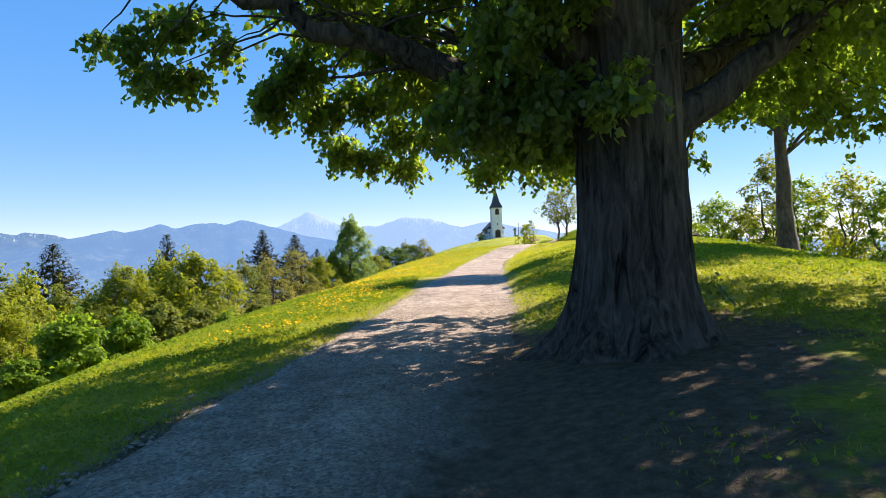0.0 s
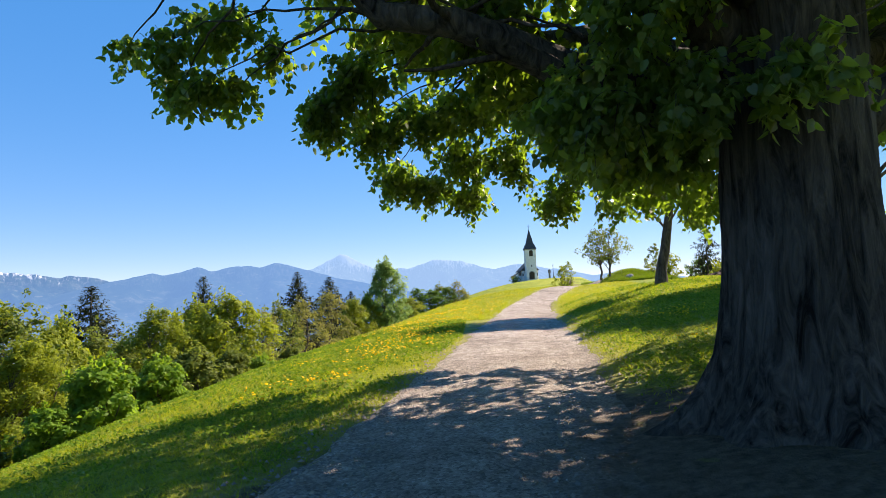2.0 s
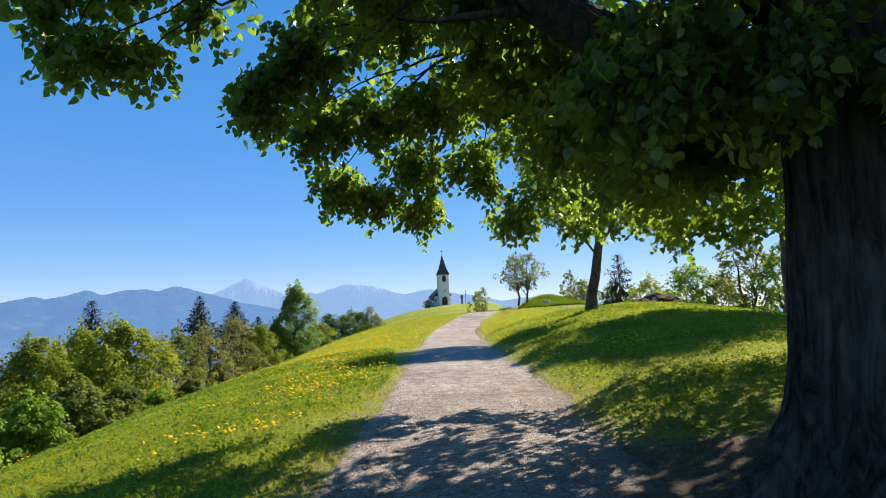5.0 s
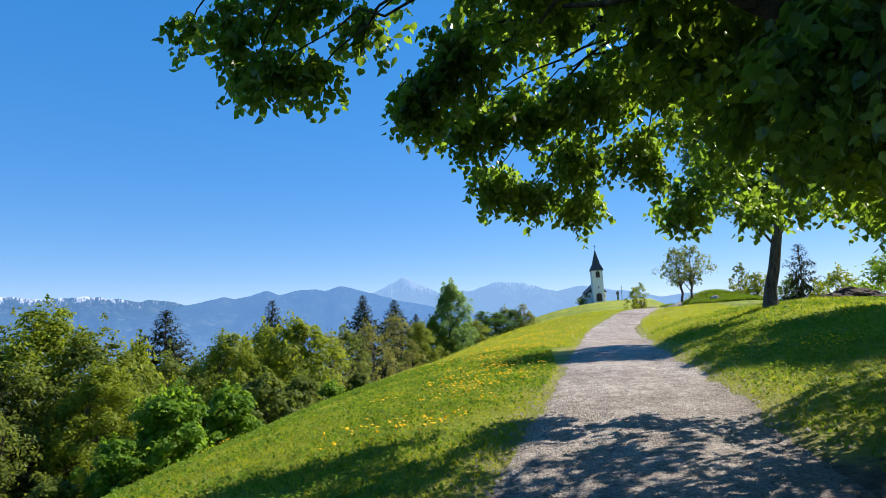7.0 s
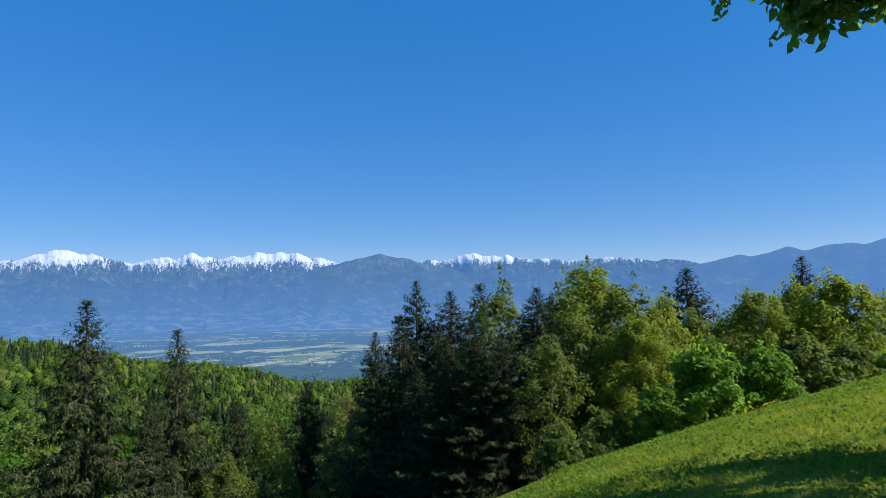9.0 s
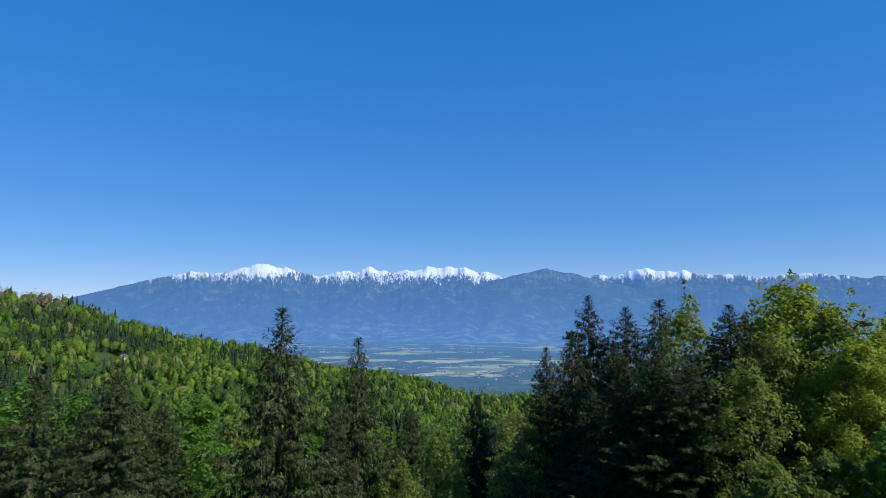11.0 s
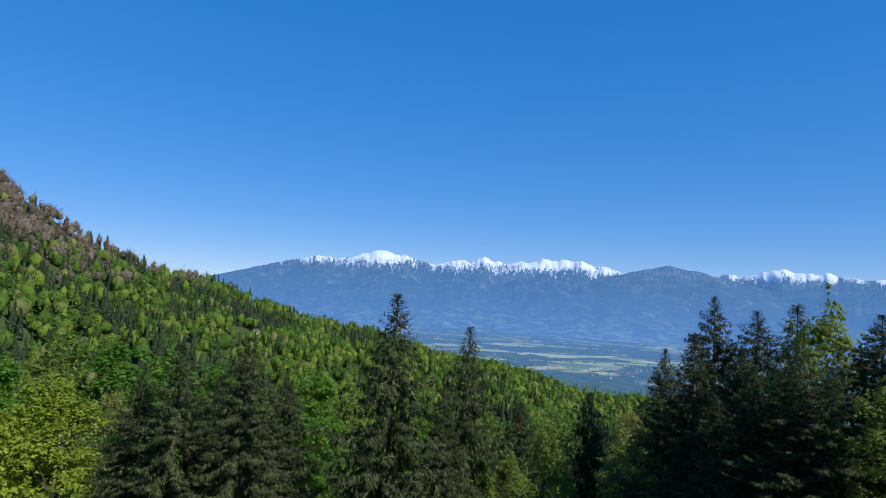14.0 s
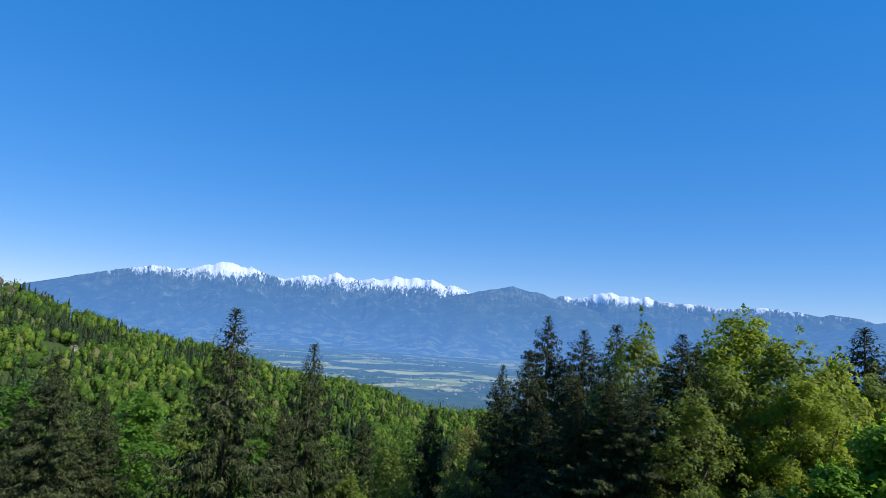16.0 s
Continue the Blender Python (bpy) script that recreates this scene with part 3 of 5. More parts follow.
def leaf_quads(c, tip, side, size, broad=0.92):
    """Heart-shaped leaves, folded at the midrib: notch, three points a side, tip."""
    tip, side = unit(tip), unit(side)
    nrm = np.cross(tip, side)
    s = np.asarray(size)[:, None]

    def at(along, across, lift):
        return c + tip * s * along + side * s * broad * across + nrm * s * lift
    v = np.stack([c, at(-0.10, 0.27, 0.05), at(0.22, 0.52, 0.09), at(0.64, 0.36, 0.02), at(1.06, 0, -0.12),
                  at(0.64, -0.36, 0.02), at(0.22, -0.52, 0.09), at(-0.10, -0.27, 0.05)], 1).reshape(-1, 3)
    k = np.arange(len(c))[:, None] * 8
    return v, np.concatenate([k + np.array([0, 1, 2, 3, 4]), k + np.array([0, 4, 5, 6, 7])], 0)


def plain_leaves(c, size, out, rnd=0.8):
    """Small simple leaves, one blade each, turned roughly outwards."""
    n = len(c)
    nrm = unit(out + rng.normal(0, rnd, (n, 3)))
    t = unit(np.cross(nrm, rng.normal(0, 1, (n, 3))))
    b = np.cross(nrm, t)
    s = np.asarray(size)[:, None]
    v = np.stack([c - t * s * 0.5 - b * s * 0.34, c - t * s * 0.35 + b * s * 0.42, c + t * s * 0.62], 1).reshape(-1, 3)
    return v, np.arange(3 * n).reshape(-1, 3)


def thing(name, at, label, category, group=""):
    ob = new(name)
    ob.location = at
    return tagged(ob, label, category, group)


def on_land(x, y, sink=0.1):
    return (x, y, float(land(x, y)) - sink)


def broadleaf(name, at, height, radius, leaf, n_lobe, per_lobe, size, label, group, low=0.22, bark=None, droop=0.0, lean=0.0, ball=0.36, stems=1, seed=1, kink=0.14, girth=1.0):
    """A tree: tapered trunk, limbs, and a crown of many small leaf clumps with dark gaps between them and ragged shoots on top."""
    g = np.random.default_rng(seed)
    top = thing(name, at, label, "tree" if height > 3.6 else "shrub", group)
    w = Wood()
    th, tr = height * 0.80, (height * 0.014 + 0.04) * girth
    stem_lines = []
    for k in range(stems):
        sway = g.normal(0, 0.05, 2) * height + (np.array([math.cos(k * 2.4), math.sin(k * 2.4)]) * 0.12 * height if stems > 1 else 0)
        line = bent((0.15 * k, 0.1 * k, 0), (lean * height + sway[0], sway[1], th), 0.0, 10, kink)
        line[0, 2] = -0.4
        w.tube(line, np.interp(np.linspace(0, 1, 10), [0, 0.08, 0.35, 1], [tr * 1.6, tr, tr * 0.8, tr * 0.15]) / stems ** 0.4, 8)
        stem_lines.append(line)
    zc, zr = height * (low + 1) / 2, height * (1 - low) / 2
    # clumps spiral up the crown so that no side stays empty; the outline bulges unevenly
    m = int(n_lobe * 1.9)
    q = (np.arange(m) + 0.5) / m
    ang = np.arange(m) * 2.39996 + g.normal(0, 0.35, m)
    zz = 1 - 2 * q
    bulge = 0.86 + 0.22 * np.sin(ang * 2 + 3 * zz + seed) * np.cos(3.1 * zz - ang + 2 * seed)
    wide = np.sqrt(np.maximum(1 - zz ** 2, 0.0)) * np.clip(0.94 - 0.30 * zz, 0.3, 1.0) * bulge
    far = 1 - 0.62 * g.random(m) ** 2.0
    far[m // 12:][g.random(m - m // 12) < 0.25] *= 0.5
    cl = np.stack([np.cos(ang) * wide * far * radius, np.sin(ang) * wide * far * radius, zc + zz * zr * g.uniform(0.74, 0.96, m)], 1)
    cl[:, 0] += lean * cl[:, 2]
    rr = ball * 0.52 * radius * g.uniform(0.55, 1.3, m)
    each = max(8, int(per_lobe * 0.46))
    cs, outs = [], []
    for k in range(m):
        line = stem_lines[k % stems]
        h0 = np.clip(cl[k, 2] - 0.6 * np.hypot(cl[k, 0], cl[k, 1]) - 0.3, max(0.12, 0.72 * low) * height, th * 0.97)
        i = np.clip(int(h0 / th * 9), 0, 9)
        if k % 2 == 0:
            w.tube(bent(line[i], cl[k], 0.06, 6), np.linspace(tr * 0.42 * (1.1 - h0 / th), 0.012, 6), 4)
        away = unit(cl[k] - np.array([lean * cl[k, 2], 0, zc - 0.3 * zr]))
        d = unit(g.normal(0, 1, (each, 3)) + 0.55 * away + np.array([0, 0, 0.35]))
        reach = rr[k] * (0.35 + 0.65 * g.random((each, 1)) ** 0.5)
        shoot = g.random((each, 1)) < 0.10
        reach = np.where(shoot, reach * g.uniform(1.1, 1.75, (each, 1)), reach)
        pts = cl[k] + d * reach * np.array([1.0, 1.0, 0.72])
        pts[:, 2] -= droop * np.hypot(pts[:, 0] - cl[k, 0], pts[:, 1] - cl[k, 1]) * 0.9
        cs.append(pts)
        outs.append(d * 0.8 + away * 0.5 + np.array([0, 0, 0.45]))
    # upright shoots that break the top line
    for k in range(0, m // 3, 2):
        p = cl[k] + g.normal(0, 0.25, 3) * rr[k]
        n = max(6, each // 6)
        t = g.random((n, 1))
        cs.append(p + np.array([0, 0, 1.0]) * rr[k] * (0.5 + 0.75 * t) + g.normal(0, 0.22, (n, 3)) * rr[k] * (1.3 - t))
        outs.append(unit(g.normal(0, 1, (n, 3)) + np.array([0, 0, 0.4])))
    w.make("trunk", bark or BARK_THIN, top)
    c, out = np.concatenate(cs), np.concatenate(outs)
    v, f = plain_leaves(c, size * 1.35 * g.uniform(0.6, 1.3, len(c)), out, 0.55)
    link_mesh("crown", v, f, leaf, False, top)
    return top


def spruce(name, at, height, radius, label, group, dense=1.0, seed=1, spray=1.0):
    """A spruce: straight trunk and drooping boughs all round it, each a fan of needle branchlets with more hanging below it."""
    g = np.random.default_rng(seed)
    top = thing(name, at, label, "spruce", group)
    w = Wood()
    tr = height * 0.014 + 0.03
    w.tube([(0, 0, -0.3), (0.02, 0, height * 0.5), (0, 0.02, height)], [tr * 1.2, tr * 0.6, 0.015], 7)
    cs, ds, ss, ws, us = [], [], [], [], []
    n = int(height * 16 * dense)
    turn = g.uniform(0, 6.28)
    tier = g.uniform(0.78, 1.18, 40)
    up = np.array([0, 0, 1.0])
    for k in range(n):
        frac = ((k + 0.3) / n) ** 1.3 * 0.96
        z = height * (1 - frac)
        turn += 2.39996 + g.normal(0, 0.3)
        L = (1.18 * radius * frac ** 0.93 * tier[int(frac * 39)] + 0.13) * g.choice([0.66, 0.85, 1.0, 1.08, 1.22])
        droop = (-0.25 + 1.05 * min(1.0, frac * 2.2)) * g.uniform(0.75, 1.25) * 0.5
        m = max(6, int(L / (0.145 * spray)))
        t = np.linspace(0.12, 1, m)
        zz = z - droop * L * np.sin(t * 1.9) + 0.26 * L * np.maximum(t - 0.62, 0)
        cx, cy = math.cos(turn), math.sin(turn)
        base = np.stack([cx * L * t, cy * L * t, zz], 1)
        if L > 1.0 and k % 3 == 0:
            w.tube(base[::max(1, m // 3)], np.linspace(0.03, 0.008, len(base[::max(1, m // 3)])), 4)
        fwd, sid = np.array([cx, cy, 0.0]), np.array([-cy, cx, 0])
        slope = np.gradient(zz, t * L)[:, None] * up
        long = np.minimum(0.24 + 0.14 * L * np.sin(np.clip(t * 2.6, 0, math.pi)) ** 0.8, 0.52) * min(1.0, 0.55 + L / 3.0) * spray
        for sgn in (-1, 1):      # the fan on both sides of the bough
            d = fwd * 0.60 + slope * 0.8 + sid * sgn * g.uniform(0.45, 1.0, (m, 1)) - up * g.uniform(0.30, 1.5, (m, 1)) * (0.35 + frac) + g.normal(0, 0.18, (m, 3))
            cs.append(base + g.normal(0, 0.07, (m, 3)))
            ds.append(d)
            ss.append(long * g.uniform(0.7, 1.25, m))
            ws.append(np.full(m, 0.19))
            us.append(np.repeat(up[None], m, 0) + g.normal(0, 0.35, (m, 3)))
        if L > 0.5:              # branchlets that hang below it
            h = max(3, int(m * 1.1))
            i = g.integers(m // 4, m, h)
            cs.append(base[i] + sid * g.normal(0, 0.16, (h, 1)) * L * 0.5)
            ds.append(fwd * 0.25 - up * 1.0 + g.normal(0, 0.22, (h, 3)))
            ss.append(g.uniform(0.22, 0.55, h) * min(1.0, 0.4 + L / 3.0) * spray)
            ws.append(np.full(h, 0.20))
            us.append(np.repeat(fwd[None], h, 0) + g.normal(0, 0.5, (h, 3)))
        cs.append(base[-2:])     # its tip
        ds.append(np.repeat((fwd + slope[-1] + 0.1 * up)[None], 2, 0) + g.normal(0, 0.15, (2, 3)))
        ss.append(np.array([0.34, 0.28]) * spray)
        ws.append(np.full(2, 0.20))
        us.append(np.repeat(up[None], 2, 0))
    cs.append(np.array([[0, 0, height - 0.5]] * 3))
    ds.append(np.array([[0.04, 0, 1.0], [-0.1, 0.12, 0.9], [0.08, -0.12, 0.9]]))
    ss.append(np.array([0.75, 0.5, 0.5]))
    ws.append(np.full(3, 0.10))
    us.append(np.array([[1.0, 0, 0], [0, 1, 0], [1, 1, 0]]))
    c, d, s, wd, u = np.concatenate(cs), unit(np.concatenate(ds)), np.concatenate(ss)[:, None], np.concatenate(ws)[:, None], unit(np.concatenate(us))
    side = unit(np.cross(d, u))
    nrm = np.cross(side, d)
    bow = -nrm * s * 0.10
    # each branchlet: a slim spike and a sliver to each side
    spike = np.stack([c + side * s * 0.085, c - side * s * 0.085, c + d * s + bow], 1)
    one = np.stack([c + d * s * 0.08, c + d * s * 0.36, c + d * s * 0.66 + side * s * wd * 1.9 + bow * 0.7], 1)
    two = np.stack([c + d * s * 0.18, c + d * s * 0.46, c + d * s * 0.74 - side * s * wd * 1.7 + bow * 0.7], 1)
    v = np.concatenate([spike, one, two]).reshape(-1, 3)
    w.make("trunk", BARK_THIN, top)
    link_mesh("foliage", v, np.arange(len(v)).reshape(-1, 3), SPRUCE_NEEDLE, False, top)
    return top


def again(ob, x, y, scale, turn, label=""):
    """Another tree of the same growth, turned and of another size."""
    o = copy_thing(ob, Matrix.Translation(on_land(x, y)) @ Matrix.Rotation(turn, 4, "Z") @ Matrix.Diagonal((scale[0], scale[0], scale[1], 1)))
    if label:
        o["label"] = label
    return o


def at_dir(az, d, ex=-1.6, ey=2.9):
    """The place d metres off in the direction az, degrees to the left of +y."""
    return ex - d * math.sin(radians(az)), ey + d * math.cos(radians(az))


def tall(az, d, el, eye=1.65):
    """Height of a tree there whose tip stands at the elevation el."""
    x, y = at_dir(az, d)
    return eye + d * math.tan(radians(el)) - float(land(x, y)) + 0.1

# ---- the big linden by the road ----
TRUNK = np.array([2.08, 6.55])


def linden_trunk(radius, height, flare, roots, rows=70, sides=120):
    """A thick trunk with root flares and deep, upright bark furrows."""
    t = np.linspace(0, 1, rows) ** 1.25
    ang = np.linspace(0, 2 * np.pi, sides, endpoint=False)
    T, A = np.meshgrid(t, ang, indexing="ij")
    Z = T * (height + 0.35) - 0.70
    foot = np.exp(-(Z + 0.05) / 0.42)
    lobes = np.zeros_like(A)
    for ra, rs in roots:
        lobes += rs * np.exp(-((np.angle(np.exp(1j * (A - ra)))) / 0.30) ** 2)
    R = radius * (1 - 0.10 * T) + flare * foot * (0.55 + lobes)
    R += radius * 0.05 * np.sin(3 * A + 0.6 * Z) + radius * 0.035 * np.sin(5 * A - 0.5 * Z + 1)
    furrow = np.sin(A * 27 + 1.6 * np.sin(Z * 2.3 + A * 2)) * np.sin(A * 11 - 1.2 * np.sin(Z * 1.4))
    R += 0.016 * furrow + 0.010 * np.sin(A * 43 + 3 * np.sin(Z * 4.0 + A * 5)) * (0.4 + 0.6 * np.sin(Z * 6 + A * 9) ** 2)
    X, Y = R * np.cos(A), R * np.sin(A)
    i, j = np.meshgrid(np.arange(rows - 1), np.arange(sides), indexing="ij")
    k = (j + 1) % sides
    f = np.stack([i * sides + j, i * sides + k, (i + 1) * sides + k, (i + 1) * sides + j], -1).reshape(-1, 4)
    return np.stack([X, Y, Z], -1).reshape(-1, 3), f


def spray_leaves(starts, ways, n_leaf, length, size, w=None):
    """Hanging twigs with alternate heart-shaped leaves along them."""
    m = len(starts)
    t = np.linspace(0.12, 1, n_leaf)[None, :, None]
    L = (length * rng.uniform(0.6, 1.12, (m, 1, 1)))
    ways = unit(ways)[:, None]
    pts = starts[:, None] + ways * L * t + np.array([0, 0, -0.55]) * L * t * t
    if w is not None:
        for k in range(0, m, 2):
            q = np.concatenate([starts[k:k + 1], pts[k, ::4]])
            w.tube(q, np.linspace(0.006, 0.002, len(q)), 3)
    sgn = np.where(np.arange(n_leaf) % 2 == 0, 1.0, -1.0)[None, :, None]
    cross = unit(np.cross(ways, np.array([0, 0, 1.0])) + 1e-6)
    tip = ways * 0.30 + cross * sgn * 0.60 + np.array([0, 0, -0.95]) + rng.normal(0, 0.32, pts.shape)
    side = np.cross(tip, np.array([0, 0, 1.0]) + rng.normal(0, 0.45, pts.shape))
    c = (pts + rng.normal(0, 0.035, pts.shape)).reshape(-1, 3)
    s = size * rng.uniform(0.6, 1.25, len(c))
    return leaf_quads(c, tip.reshape(-1, 3), side.reshape(-1, 3), s)


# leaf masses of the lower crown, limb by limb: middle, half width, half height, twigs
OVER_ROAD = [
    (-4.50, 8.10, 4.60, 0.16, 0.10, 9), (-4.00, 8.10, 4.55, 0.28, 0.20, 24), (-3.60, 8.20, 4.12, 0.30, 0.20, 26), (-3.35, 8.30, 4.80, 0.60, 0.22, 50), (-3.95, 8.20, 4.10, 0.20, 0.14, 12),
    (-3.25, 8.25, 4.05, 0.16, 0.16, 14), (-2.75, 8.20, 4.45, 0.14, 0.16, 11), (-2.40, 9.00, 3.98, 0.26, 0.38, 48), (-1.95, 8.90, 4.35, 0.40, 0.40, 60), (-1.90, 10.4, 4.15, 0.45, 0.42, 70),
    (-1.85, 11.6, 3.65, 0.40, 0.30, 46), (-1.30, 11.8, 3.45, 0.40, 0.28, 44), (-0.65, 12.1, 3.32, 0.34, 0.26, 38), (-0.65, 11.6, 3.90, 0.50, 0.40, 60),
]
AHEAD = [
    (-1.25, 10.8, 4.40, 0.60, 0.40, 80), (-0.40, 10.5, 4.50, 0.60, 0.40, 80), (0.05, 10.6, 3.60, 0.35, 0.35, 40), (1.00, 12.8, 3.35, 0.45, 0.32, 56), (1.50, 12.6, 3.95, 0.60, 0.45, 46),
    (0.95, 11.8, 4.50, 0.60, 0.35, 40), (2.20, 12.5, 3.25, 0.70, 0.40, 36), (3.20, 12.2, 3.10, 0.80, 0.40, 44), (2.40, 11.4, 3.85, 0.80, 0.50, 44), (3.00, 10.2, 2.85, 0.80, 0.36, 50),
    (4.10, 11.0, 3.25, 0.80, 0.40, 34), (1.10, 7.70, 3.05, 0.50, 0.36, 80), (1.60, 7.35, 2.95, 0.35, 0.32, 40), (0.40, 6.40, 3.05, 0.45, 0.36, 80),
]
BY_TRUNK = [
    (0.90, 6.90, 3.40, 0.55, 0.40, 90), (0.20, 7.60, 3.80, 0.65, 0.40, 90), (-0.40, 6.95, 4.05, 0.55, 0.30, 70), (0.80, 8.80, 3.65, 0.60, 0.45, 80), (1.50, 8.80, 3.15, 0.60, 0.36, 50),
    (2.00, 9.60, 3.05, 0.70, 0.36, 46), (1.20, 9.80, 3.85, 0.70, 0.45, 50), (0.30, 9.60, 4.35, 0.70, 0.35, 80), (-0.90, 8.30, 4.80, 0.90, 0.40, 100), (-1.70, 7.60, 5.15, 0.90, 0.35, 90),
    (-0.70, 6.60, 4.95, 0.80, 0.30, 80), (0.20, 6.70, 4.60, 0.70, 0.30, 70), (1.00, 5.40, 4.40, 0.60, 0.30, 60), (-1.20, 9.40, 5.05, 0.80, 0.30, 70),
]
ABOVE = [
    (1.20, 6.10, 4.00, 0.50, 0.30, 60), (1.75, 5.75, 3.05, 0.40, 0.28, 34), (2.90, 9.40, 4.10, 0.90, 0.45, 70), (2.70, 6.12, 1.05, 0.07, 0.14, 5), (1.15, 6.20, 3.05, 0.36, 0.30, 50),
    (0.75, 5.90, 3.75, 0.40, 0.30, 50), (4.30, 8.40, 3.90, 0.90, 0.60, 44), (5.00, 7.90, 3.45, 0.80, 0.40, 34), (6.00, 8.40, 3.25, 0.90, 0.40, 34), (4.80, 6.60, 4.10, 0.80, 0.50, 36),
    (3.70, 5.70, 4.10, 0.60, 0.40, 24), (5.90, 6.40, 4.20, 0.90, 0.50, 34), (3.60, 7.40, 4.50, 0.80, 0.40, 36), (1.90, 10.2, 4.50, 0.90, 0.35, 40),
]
# masses towards the sun, most of them added to shade road and soil
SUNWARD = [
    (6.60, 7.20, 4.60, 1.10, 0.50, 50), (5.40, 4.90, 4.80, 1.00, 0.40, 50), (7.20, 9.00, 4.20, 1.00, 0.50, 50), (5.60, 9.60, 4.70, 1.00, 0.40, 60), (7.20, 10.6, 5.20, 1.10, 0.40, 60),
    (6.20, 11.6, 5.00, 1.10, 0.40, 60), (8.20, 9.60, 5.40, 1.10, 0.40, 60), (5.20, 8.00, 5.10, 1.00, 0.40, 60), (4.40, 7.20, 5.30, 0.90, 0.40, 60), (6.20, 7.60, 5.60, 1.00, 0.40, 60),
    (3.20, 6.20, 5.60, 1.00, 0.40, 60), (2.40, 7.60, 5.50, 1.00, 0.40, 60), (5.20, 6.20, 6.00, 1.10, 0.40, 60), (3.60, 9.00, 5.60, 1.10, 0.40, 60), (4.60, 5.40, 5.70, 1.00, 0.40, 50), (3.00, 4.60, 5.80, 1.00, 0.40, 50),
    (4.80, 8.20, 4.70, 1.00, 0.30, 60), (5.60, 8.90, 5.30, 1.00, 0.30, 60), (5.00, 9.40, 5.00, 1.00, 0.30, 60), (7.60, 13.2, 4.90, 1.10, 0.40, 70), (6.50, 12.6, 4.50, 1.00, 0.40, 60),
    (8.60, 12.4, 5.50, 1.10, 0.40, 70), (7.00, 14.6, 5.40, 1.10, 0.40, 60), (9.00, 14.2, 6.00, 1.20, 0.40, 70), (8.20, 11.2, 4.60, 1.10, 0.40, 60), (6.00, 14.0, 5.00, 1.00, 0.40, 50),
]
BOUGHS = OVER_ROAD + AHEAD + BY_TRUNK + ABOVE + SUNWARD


def big_linden():
    zb = float(land(*TRUNK))
    top = thing("linden_tree", (TRUNK[0], TRUNK[1], zb), "huge old linden with furrowed trunk and low green crown", "tree")
    off = np.array([TRUNK[0], TRUNK[1], zb])
    v, f = linden_trunk(0.59, 4.6, 0.36, [(2.9, 0.9), (3.7, 0.5), (4.6, 0.7), (5.6, 0.8), (0.4, 0.6), (1.7, 0.7)])
    link_mesh("trunk", v, f, BARK, True, top, "dark furrowed trunk with spreading roots")
    w = Wood()
    limbs = [((1.8, 6.7, 3.0), (-2.9, 6.5, 5.0), 0.22, -0.02), ((2.0, 6.9, 3.4), (-0.8, 10.4, 5.4), 0.20, 0.05), ((1.7, 6.6, 3.6), (-2.2, 5.6, 6.4), 0.22, 0.05),
             ((2.5, 6.5, 2.9), (5.4, 5.9, 4.7), 0.19, 0.03), ((2.4, 7.0, 3.3), (5.6, 9.0, 4.8), 0.22, 0.05), ((2.2, 7.1, 3.6), (2.8, 11.2, 4.9), 0.22, 0.06),
             ((2.1, 6.8, 4.0), (0.6, 8.0, 10.5), 0.30, 0.0), ((2.2, 6.7, 4.0), (3.6, 6.2, 12.0), 0.32, 0.0), ((2.1, 6.6, 4.0), (2.2, 3.2, 9.5), 0.26, 0.02),
             ((2.0, 6.5, 3.8), (-0.8, 2.8, 7.2), 0.22, 0.04), ((2.3, 6.5, 3.8), (5.6, 3.0, 7.0), 0.22, 0.04)]
    ends = []
    for p0, p1, r, sag in limbs:
        line = bent(np.array(p0) - off, np.array(p1) - off, sag, 12, 0.16)
        w.tube(line, np.interp(np.linspace(0, 1, 12), [0, 0.16, 0.4, 1], [1.2 * r, 0.95 * r, 0.7 * r, 0.05]), 12)
        for i in (4, 6, 7, 8, 9, 10, 11):
            for _ in range(2):
                d = unit(rng.normal(0, 1, 3) * np.array([1, 1, 0.5]) + 0.6 * unit(line[-1] - line[0]))
                e = line[i] + d * rng.uniform(0.6, 1.5)
                if e[0] + TRUNK[0] < -1.3:
                    continue
                w.tube(bent(line[i], e, 0.04, 6, 0.10), np.linspace(0.045, 0.012, 6), 5)
                ends.append(e)
    vs, fs, n, single = [], [], 0, []
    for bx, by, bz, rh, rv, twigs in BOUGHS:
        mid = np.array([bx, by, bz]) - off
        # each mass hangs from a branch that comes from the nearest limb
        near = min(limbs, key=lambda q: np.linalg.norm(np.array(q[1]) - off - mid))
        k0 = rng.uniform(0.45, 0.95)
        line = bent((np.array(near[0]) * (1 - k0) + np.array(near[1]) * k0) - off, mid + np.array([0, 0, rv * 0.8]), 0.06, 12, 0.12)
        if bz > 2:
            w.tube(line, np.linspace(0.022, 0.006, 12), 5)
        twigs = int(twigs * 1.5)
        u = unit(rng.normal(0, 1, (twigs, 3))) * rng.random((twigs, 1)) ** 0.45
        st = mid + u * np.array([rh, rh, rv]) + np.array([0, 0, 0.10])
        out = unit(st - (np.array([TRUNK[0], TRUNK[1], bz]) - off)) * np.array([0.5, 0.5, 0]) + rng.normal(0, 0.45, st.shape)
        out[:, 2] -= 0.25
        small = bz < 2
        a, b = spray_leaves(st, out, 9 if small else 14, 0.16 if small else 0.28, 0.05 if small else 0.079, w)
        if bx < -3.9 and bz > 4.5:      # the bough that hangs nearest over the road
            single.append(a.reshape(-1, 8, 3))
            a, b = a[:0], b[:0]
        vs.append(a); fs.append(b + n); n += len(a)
    # the high crown, a broad dome, open towards the view
    m = 5600
